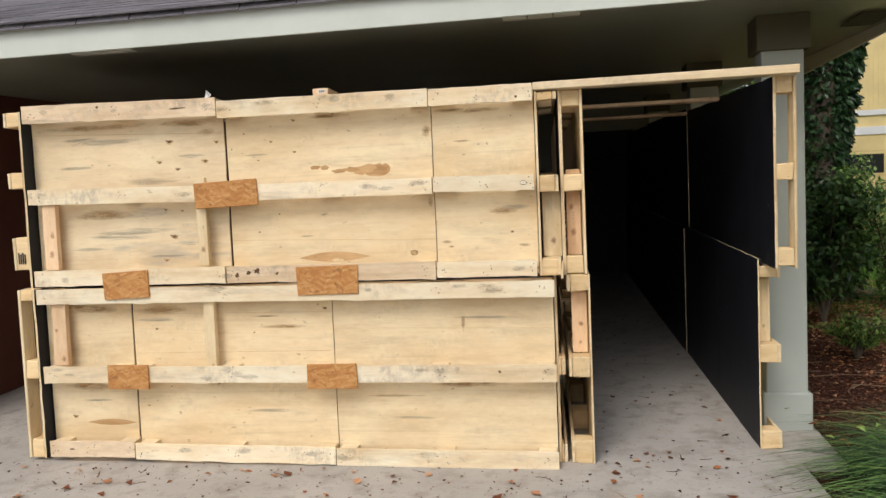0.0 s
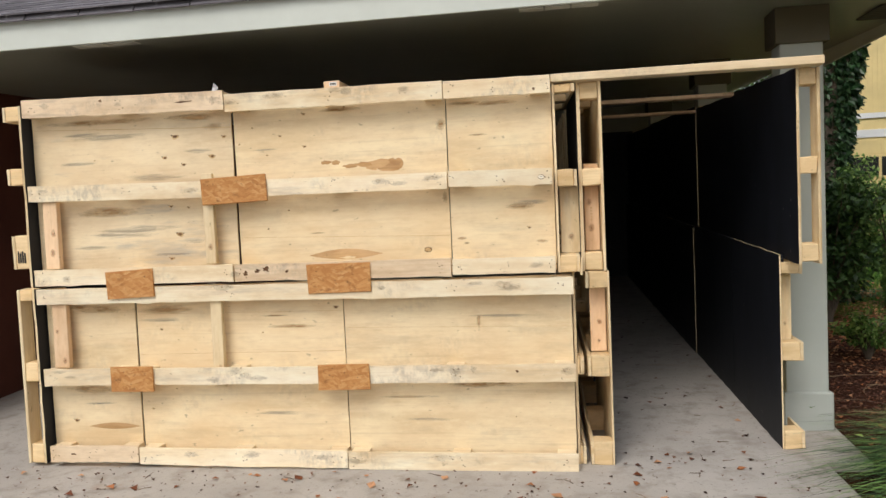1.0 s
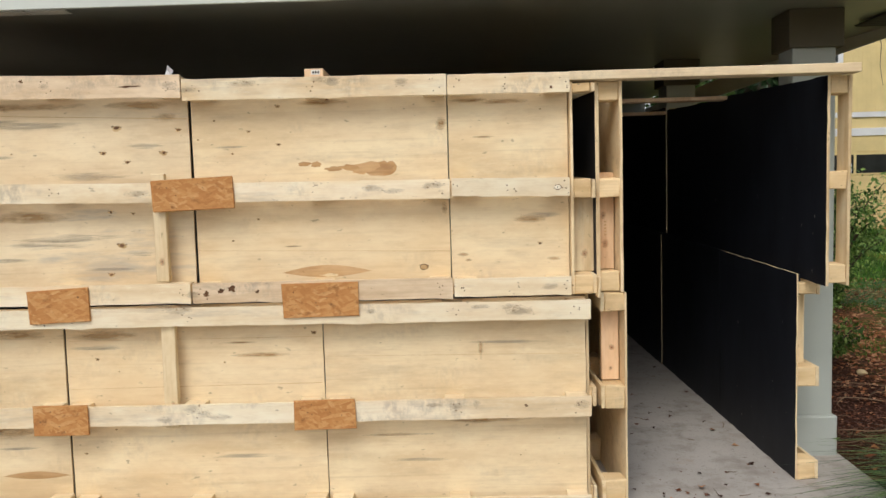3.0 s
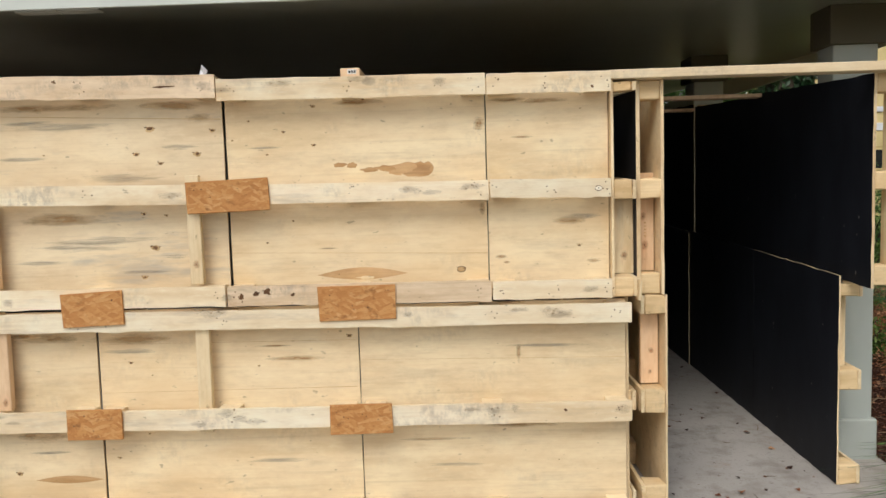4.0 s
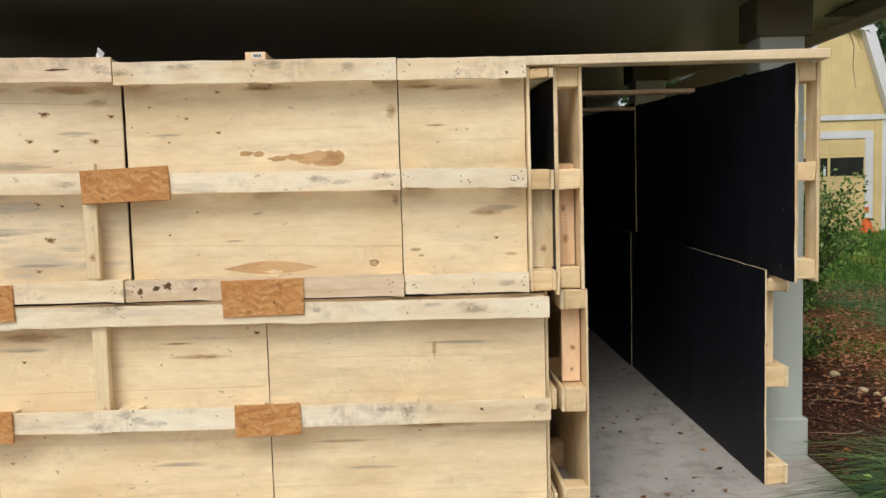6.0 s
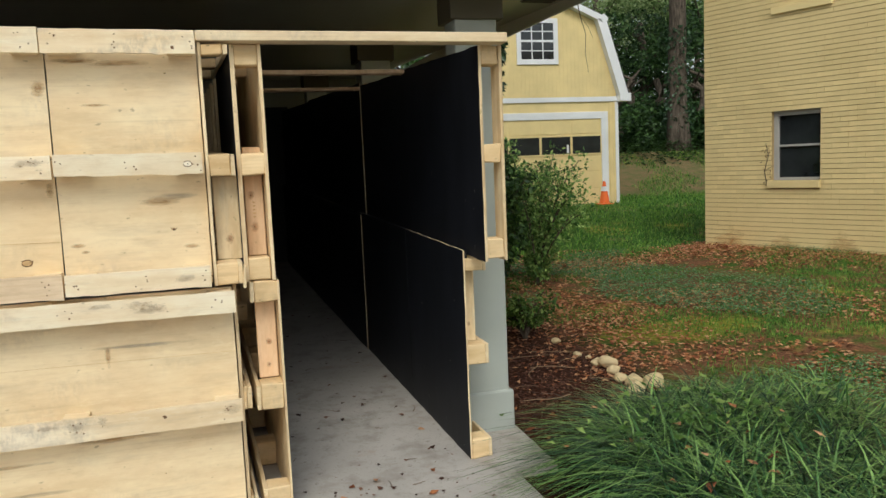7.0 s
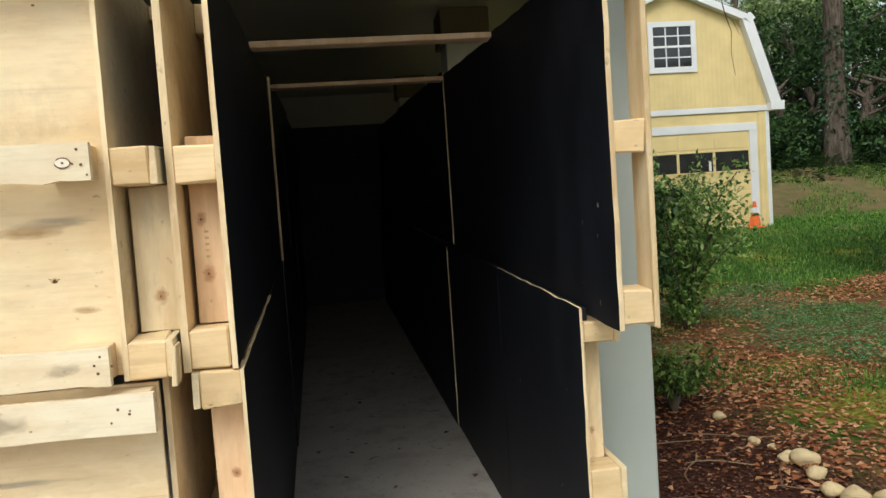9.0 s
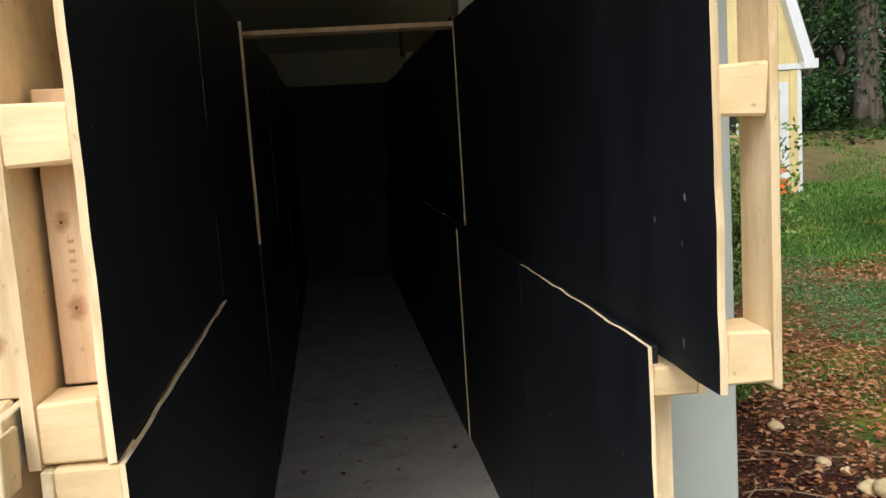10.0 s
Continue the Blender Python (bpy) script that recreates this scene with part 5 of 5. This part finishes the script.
def trunk_tree(name, x, y, rad, h, seed, label, ivy=0, ivy_h=(0, 1), crown=0, crown_z=7.0, crown_r=3.0, fork=None, mat=LEAF_M, leafsize=(0.10, 0.2), limb_from=4):
    r = random.Random(seed)
    z = gz(x, y)
    e = empty(name, x, y, z)
    main = [((r.uniform(-0.03, 0.03) * s, r.uniform(-0.03, 0.03) * s, h * s / 8 - (0.1 if s == 0 else 0)), rad * (1.35 if s == 0 else 1) * (1 - 0.45 * s / 8)) for s in range(9)]
    paths = [main]
    if fork:
        p0 = Vector(main[2][0]) - Vector((0, 0, 0.5))
        paths.append([(tuple(p0 + Vector(fork) * t), rad * 0.7 * (1 - 0.4 * t)) for t in (0, 0.2, 0.4, 0.6, 0.8, 1.0)])
    for i in range(7 if crown else 0):
        a = r.uniform(0, 6.28)
        b = Vector(main[r.randrange(limb_from, 9)][0])
        L = crown_r * r.uniform(0.6, 1.0)
        paths.append([(tuple(b + Vector((math.cos(a) * L * t, math.sin(a) * L * t, L * 0.45 * t))), rad * 0.35 * (1 - 0.85 * t)) for t in (0, 0.25, 0.5, 0.75, 1.0)])
    v, f = limb_mesh(paths, 10)
    t = obj("trunk", v, f, BARK, e)
    for p in t.data.polygons:
        p.use_smooth = True
    if ivy:
        vs, fs = [], []
        for i in range(ivy):
            path = paths[r.randrange(2) if fork else 0]
            s = r.uniform(*ivy_h) * (len(path) - 1)
            k = min(int(s), len(path) - 2)
            p = Vector(path[k][0]).lerp(Vector(path[k + 1][0]), s - k)
            a = r.uniform(0, 6.283)
            q = p + Vector((math.cos(a), math.sin(a), 0)) * (path[k][1] * r.uniform(0.95, 1.25))
            leaf_cloud(r, q, (0.03, 0.03, 0.04), 1, (0.07, 0.13) if rad < 0.3 else (0.1, 0.2), vs, fs, 0.8)
        obj("ivy", vs, fs, IVY, e, "dark green climbing ivy")
    if crown:
        vs, fs = [], []
        for i in range(46):
            a, d = r.uniform(0, 6.283), crown_r * math.sqrt(r.random())
            c = (math.cos(a) * d, math.sin(a) * d, crown_z + r.uniform(-0.5, 0.5) * crown_r * 1.3)
            leaf_cloud(r, c, (crown_r * 0.3, crown_r * 0.3, crown_r * 0.18), crown // 46, leafsize, vs, fs, 0.3)
        obj("crown", vs, fs, mat, e)
    return tagged(e, label, "tree")


ivy_tree = trunk_tree("tree", 3.75, 11.2, 0.24, 7.5, 1, "forked tree thickly covered in ivy beside the carport", ivy=11000, ivy_h=(0, 0.75), fork=(0.55, 0.1, 3.0), crown=6400, crown_z=7.2, crown_r=3.0, limb_from=6)
v, f = limb_mesh([[((3.78, 11.25, 5.0), 0.07), ((4.9, 12.6, 5.9), 0.05), ((6.5, 14.4, 6.4), 0.03), ((7.6, 15.8, 6.2), 0.018), ((7.75, 16.0, 5.6), 0.012), ((7.76, 16.0, 4.7), 0.010), ((7.83, 16.0, 4.38), 0.009), ((7.94, 16.0, 4.06), 0.008), ((7.92, 16.0, 3.68), 0.006), ((7.98, 16.0, 3.3), 0.004)],
                  [((7.83, 16.0, 4.38), 0.007), ((8.0, 16.05, 4.25), 0.005), ((8.12, 16.05, 4.0), 0.003)]], 5)
o = obj("drooping_branch", v, f, BARK, ivy_tree, "bare dead branch drooping before the barn")
o.matrix_parent_inverse = ivy_tree.matrix_basis.inverted()
trunk_tree("tree", 17.45, 27.0, 0.37, 13, 2, "tall bare tree trunk with ivy low down, behind the barn", ivy=900, ivy_h=(0.05, 0.35), crown=2600, crown_z=11.5, crown_r=4)
trunk_tree("tree", 4.1, 15.2, 0.12, 4.5, 3, "young leafy tree beyond the carport", crown=3400, crown_z=3.0, crown_r=1.1, leafsize=(0.08, 0.16))
rt = random.Random(77)
# the first five, low and deep green, stand in for dark shade under the trees
for i, (x, y, cz, cr, n, m) in enumerate(((15.2, 27.6, 0.7, 1.3, 1500, LEAF_D), (16.4, 28.4, 0.8, 1.3, 1500, LEAF_D), (18.9, 27.6, 0.6, 1.2, 1500, LEAF_D), (20.4, 28.0, 0.7, 1.3, 1500, LEAF_D), (21.9, 28.5, 0.8, 1.4, 1500, LEAF_D), (19.0, 36, 7.0, 2.8, 1700, LEAF_L), (22.4, 36, 7.4, 2.6, 1700, LEAF_L), (19, 32, 3.6, 3.0, 4200, LEAF_D), (22.5, 33, 3.8, 3.2, 4200, LEAF_D), (26, 34, 4.0, 3.4, 3600, LEAF_D), (18.5, 30, 1.0, 1.6, 2400, LEAF_D), (20.6, 29.6, 0.9, 1.6, 2400, LEAF_D), (23.0, 30, 1.1, 1.7, 2400, LEAF_D),
                                          (15.5, 31, 1.4, 2.0, 2400, LEAF_D), (21, 40, 8.2, 3.6, 1900, LEAF_L), (27, 42, 9.0, 4.6, 3000, LEAF_L), (16, 40, 7.2, 3.8, 1700, LEAF_L), (12, 36, 8.0, 4.2, 3600, LEAF_M), (24, 37, 6.8, 3.4, 3000, LEAF_M),
                                          (7, 38, 8.5, 4.6, 3200, LEAF_M), (31, 40, 6.0, 4.5, 2600, LEAF_M), (1, 34, 7.5, 4.5, 3200, LEAF_M), (-5, 30, 5, 4.5, 2800, LEAF_M))):
    trunk_tree("tree", x, y, rt.uniform(0.16, 0.3), cz + 2, 100 + i, "leafy tree in the wood behind the lawn", crown=int(n * 2.4), crown_z=cz, crown_r=cr, mat=m, leafsize=(0.12, 0.26))

# garden fence at the wood's edge
fence = empty("fence", 17.0, 30.9, gz(20, 30.9))
for i in range(40):
    box("slat", i * 0.22, i * 0.22 + 0.1, 0, 0.025, 0, 1.25 + 0.1 * math.sin(i * 1.7), GREYWOOD, fence, bevel=0)
for z in (0.35, 0.95):
    box("rail", -0.1, 8.8, 0.026, 0.07, z, z + 0.08, GREYWOOD, fence, bevel=0)
tagged(fence, "weathered grey picket fence under the trees", "fence")

# ---- the yellow barn garage ----
BY = 19.5
BZ = 0.3
barn = empty("barn_garage", 8.42, BY, BZ + 0.03)
barn.scale = (1.045, 1.0, 1.045)
tagged(barn, "small yellow gambrel barn garage with white trim", "garage")
BL, BR, EAVE, KNEE, APEX = -2.1, 2.1, 2.62, 4.45, 5.15
prof = [(BL, 0), (BR, 0), (BR, EAVE), (1.66, KNEE), (0, APEX), (-1.66, KNEE), (BL, EAVE)]
bm = bmesh.new()
f0 = [bm.verts.new((x, 0, z)) for x, z in prof]
f1 = [bm.verts.new((x, 6.0, z)) for x, z in prof]
bm.faces.new(f0), bm.faces.new(f1[::-1])
for i in range(len(prof)):
    j = (i + 1) % len(prof)
    bm.faces.new((f0[i], f1[i], f1[j], f0[j]))
bmesh.ops.recalc_face_normals(bm, faces=bm.faces)
part("wall", bm, YELLOW, barn)


def gable_top(x):
    x = abs(x)
    return APEX - (APEX - KNEE) * x / 1.66 if x < 1.66 else KNEE - (KNEE - EAVE) * (x - 1.66) / (2.1 - 1.66)


x = BL + 0.07
while x < BR - 0.05:
    box("siding_board", x, x + 0.098, -0.014, -0.002, EAVE + 0.04, gable_top(x + 0.045) - 0.05, YELLOW, barn, bevel=0.0015)
    if abs(x + 0.04) > 1.83:
        box("siding_board", x, x + 0.098, -0.014, -0.002, 0.02, EAVE - 0.09, YELLOW, barn, bevel=0.003)
    x += 0.1


def slant(x0, z0, x1, z1, w, y0, y1, mat, name, parent):
    d = Vector((x1 - x0, 0, z1 - z0)).normalized()
    n = Vector((-d.z, 0, d.x)) * w
    ps = [(x0, z0), (x1, z1), (x1 + n.x, z1 + n.z), (x0 + n.x, z0 + n.z)]
    vs = [(a, y0, b) for a, b in ps] + [(a, y1, b) for a, b in ps]
    return obj(name, vs, [(0, 1, 2, 3), (7, 6, 5, 4), (0, 4, 5, 1), (1, 5, 6, 2), (2, 6, 7, 3), (3, 7, 4, 0)], mat, parent)


for s in (1, -1):
    slant(s * 2.34, EAVE - 0.02, s * 1.72, KNEE + 0.08, s * 0.22, -0.2, -0.001, WHITE, "rake_board", barn)
    slant(s * 1.72, KNEE + 0.08, 0, APEX + 0.1, s * 0.14, -0.2, -0.001, WHITE, "rake_board", barn)
    slant(s * 2.33, EAVE + 0.05, s * 1.72, KNEE + 0.08, -s * 0.025, -0.17, 6.2, SHINGLE, "roof", barn)
    slant(s * 1.72, KNEE + 0.08, 0, APEX + 0.1, -s * 0.025, -0.17, 6.2, SHINGLE, "roof", barn)
    box("soffit_return", min(s * 2.08, s * 2.385), max(s * 2.08, s * 2.385), -0.205, 0.1, EAVE - 0.09, EAVE + 0.10, WHITE, barn)
    knee = box("rake_joint", -0.085, 0.085, -0.205, 0.0, -0.085, 0.085, WHITE, barn)
    knee.matrix_basis = pose(s * 1.685, 0, KNEE + 0.035, 0, s * 47, 0)
    box("corner_board", min(s * 2.03, s * 2.115), max(s * 2.03, s * 2.115), -0.03, 0.08, 0.0, EAVE - 0.1, WHITE, barn)
box("band_board", BL - 0.02, BR + 0.02, -0.035, -0.016, EAVE - 0.08, EAVE + 0.035, WHITE, barn)
DL, DR, DT = -1.62, 1.64, 2.13
box("door_head", DL - 0.18, DR + 0.18, -0.04, 0.0, DT, DT + 0.17, WHITE, barn)
for a, b in ((DL - 0.18, DL), (DR, DR + 0.18)):
    box("door_casing", a, b, -0.04, 0.0, 0, DT - 0.001, WHITE, barn)
door = box("garage_door", DL, DR, -0.016, -0.001, 0.0, DT, YELLOW, barn)
for i in range(4):
    for z0, z1 in ((0.03, 0.42), (0.45, 0.84), (0.87, 1.22), (1.78, 2.08)):
        box("door_panel", DL + 0.815 * i + 0.02, DL + 0.815 * i + 0.795, -0.026, -0.017, z0, z1, YELLOW, door)
    box("pane", DL + 0.815 * i + 0.03, DL + 0.815 * i + 0.785, -0.024, -0.017, 1.30, 1.71, GLASS, door, "dark window of the garage door", bevel=0)
    for a, b, z0, z1 in ((0.0, 0.03, 1.26, 1.75), (0.786, 0.815, 1.26, 1.75), (0.03, 0.786, 1.26, 1.30), (0.03, 0.786, 1.71, 1.75)):
        box("pane_frame", DL + 0.815 * i + a, DL + 0.815 * i + b, -0.03, -0.0175, z0, z1, YELLOW, door)
box("sticker", DL + 0.815 * 2 + 0.69, DL + 0.815 * 2 + 0.745, -0.0275, -0.0245, 1.31, 1.52, WHITE, door, "white strip on the glass", bevel=0)
win = box("window", -0.42, 0.42, -0.022, -0.0145, 3.55, 4.40, GLASS, barn, "multi-paned sash window with white frame", bevel=0)
for a, b, z0, z1 in ((-0.53, -0.42, 3.43, 4.5), (0.42, 0.53, 3.43, 4.5), (-0.42, 0.42, 4.39, 4.5), (-0.42, 0.42, 3.43, 3.55)):
    box("window_frame", a, b, -0.05, -0.0145, z0, z1, WHITE, win)
box("meeting_rail", -0.42, 0.42, -0.04, -0.0225, 3.95, 4.0, WHITE, win)
for xx in (-0.14, 0.14):
    box("glazing_bar", xx - 0.012, xx + 0.012, -0.035, -0.0225, 3.55, 4.39, WHITE, win, bevel=0)
for zz in (3.75, 4.2):
    box("glazing_bar", -0.42, 0.42, -0.034, -0.0226, zz - 0.012, zz + 0.012, WHITE, win, bevel=0)

cone = empty("traffic_cone", 9.98, 19.1, gz(9.98, 19.1) + 0.01)
bm = bmesh.new()
bmesh.ops.create_cone(bm, cap_ends=True, segments=20, radius1=0.135, radius2=0.03, depth=0.56)
part("body", bm, ORANGE, cone).location = (0, 0, 0.31)
box("base", -0.18, 0.18, -0.18, 0.18, 0, 0.035, ORANGE, cone, bevel=0.01)
for z, ra, rb, h in ((0.40, 0.094, 0.074, 0.12),):
    bm = bmesh.new()
    bmesh.ops.create_cone(bm, cap_ends=False, segments=20, radius1=ra, radius2=rb, depth=h)
    part("reflective_band", bm, WHITE, cone, "pale reflective band").location = (0, 0, z)
tagged(cone, "orange traffic cone with a pale band beside the garage", "traffic cone")

# ---- the yellow brick building ----
BK = empty("brick_building", 7.72, 11.79, 0.05, -70)
tagged(BK, "yellow painted brick building with a small window", "building")
CW, CH, NB = 0.215, 0.0677, 26

half = bpy.data.meshes.new("brick")
bm = box_bm(0.0006, CW - 0.0006, -0.014, 0, 0.0045, CH - 0.0045, 0.0)
bm.to_mesh(half)
bm.free()
half.materials.append(YBRICK)
NC = 76
WX0, WX1, WZ0, WZ1 = 1.08, 1.78, 1.07, 2.04
rb = random.Random(3)
bv, bf = [], []
pieces = []
for c in range(NC):
    z = c * CH
    x = -(c % 2) * CW / 2
    while x < 4.4:
        a, b = max(x, 0.0), x + CW
        cut = WZ0 - 0.10 < z + CH / 2 < WZ1
        if 0.85 < z < 2.5 and x >= 0 and x < 2.6 and not (cut and b > WX0 and a < WX1):
            pieces.append((x, z))
        else:
            for p, q in (((a, min(b, WX0)), (max(a, WX1), b)) if cut else ((a, b),)):
                if q - p < 0.01:
                    continue
                k = len(bv)
                d = rb.uniform(-0.0015, 0.0015)
                for yy in (-0.014 + d, 0):
                    for zz in (z + 0.0045, z + CH - 0.0045):
                        bv += [(p + 0.0006, yy, zz), (q - 0.0006, yy, zz)]
                bf += [tuple(k + q2 for q2 in f) for f in ((0, 1, 3, 2), (4, 6, 7, 5), (0, 4, 5, 1), (2, 3, 7, 6), (0, 2, 6, 4), (1, 5, 7, 3))]
        x += CW
tagged(obj("brickwork", bv, bf, YBRICK, BK), kind="stuff")
# past 4.4 m the wall is unseen, added to block low sky light
for a, b, z0, z1 in ((0, WX0, 0, NC * CH), (WX1, 13.0, 0, NC * CH), (WX0, WX1, 0, WZ0), (WX0, WX1, WZ1, NC * CH)):
    box("wall", a, b, 0.0, 0.2, z0, z1, YJOINT, BK, bevel=0)
box("far_wall", 4.41, 13.0, -0.012, -0.001, 0, NC * CH, YBRICK, BK, bevel=0)
box("side_wall", 0.0, 0.2, 0.201, 6.0, 0, NC * CH, YBRICK, BK, bevel=0)
bwin = box("window", WX0 + 0.05, WX1 - 0.01, 0.09, 0.1, WZ0, WZ1, GLASS, BK, "dark sash window in a pale frame", bevel=0)
ALU = paint_mat("pale_window_frame", (0.42, 0.41, 0.38), 0.5, 0.08)
for a, b, z0, z1 in ((WX0 + 0.001, WX0 + 0.07, WZ0, WZ1), (WX1 - 0.03, WX1 - 0.001, WZ0, WZ1), (WX0 + 0.07, WX1 - 0.03, WZ1 - 0.07, WZ1 - 0.001), (WX0 + 0.07, WX1 - 0.03, WZ0 + 0.001, WZ0 + 0.04), (WX0 + 0.07, WX1 - 0.03, (WZ0 + WZ1) / 2 - 0.018, (WZ0 + WZ1) / 2 + 0.012)):
    box("window_frame", a, b, 0.05, 0.089, z0, z1, ALU, bwin, bevel=0.002)
box("window_sill", WX0 - 0.05, WX1 + 0.0, -0.05, 0.049, WZ0 - 0.105, WZ0 - 0.002, YBRICK, bwin, bevel=0.004)
box("window_sill", 1.08, 1.93, -0.05, -0.0145, 3.36, 3.46, YBRICK, BK, "sill of an upper window", bevel=0.004)
v, f = limb_mesh([[((1.02, -0.02, 1.0), 0.006), ((0.98, -0.022, 1.2), 0.005), ((1.04, -0.02, 1.42), 0.004), ((1.0, -0.02, 1.6), 0.003)], [((0.98, -0.022, 1.2), 0.004), ((1.12, -0.024, 1.28), 0.003)]], 5)
obj("vine_stem", v, f, BARK, BK, "dry vine stem clinging to the brick")
vs, fs = [], []
leaf_cloud(random.Random(8), (1.02, -0.035, 1.3), (0.09, 0.012, 0.32), 26, (0.025, 0.05), vs, fs, 0.6)
obj("vine_leaves", vs, fs, DARKLEAF, BK, "withered vine leaves beside the window")
rc = random.Random(12)
for i in range(5):
    cx, cw, chh = 0.43 + 0.84 * i, rc.uniform(0.36, 0.41), rc.uniform(0.35, 0.6)
    obj("clay_stain", [(cx - cw, -0.0175, -chh * 0.8), (cx + cw, -0.0175, -chh * 0.8), (cx + cw, -0.0175, chh), (cx - cw, -0.0175, chh)], [(0, 1, 2, 3)], CLAY_STAIN, BK, "orange clay splashed up the brick")
for x, z in pieces:
    o = new("brick", half)
    o.parent = BK
    o.location = (x, rb.uniform(-0.0015, 0.0015), z)
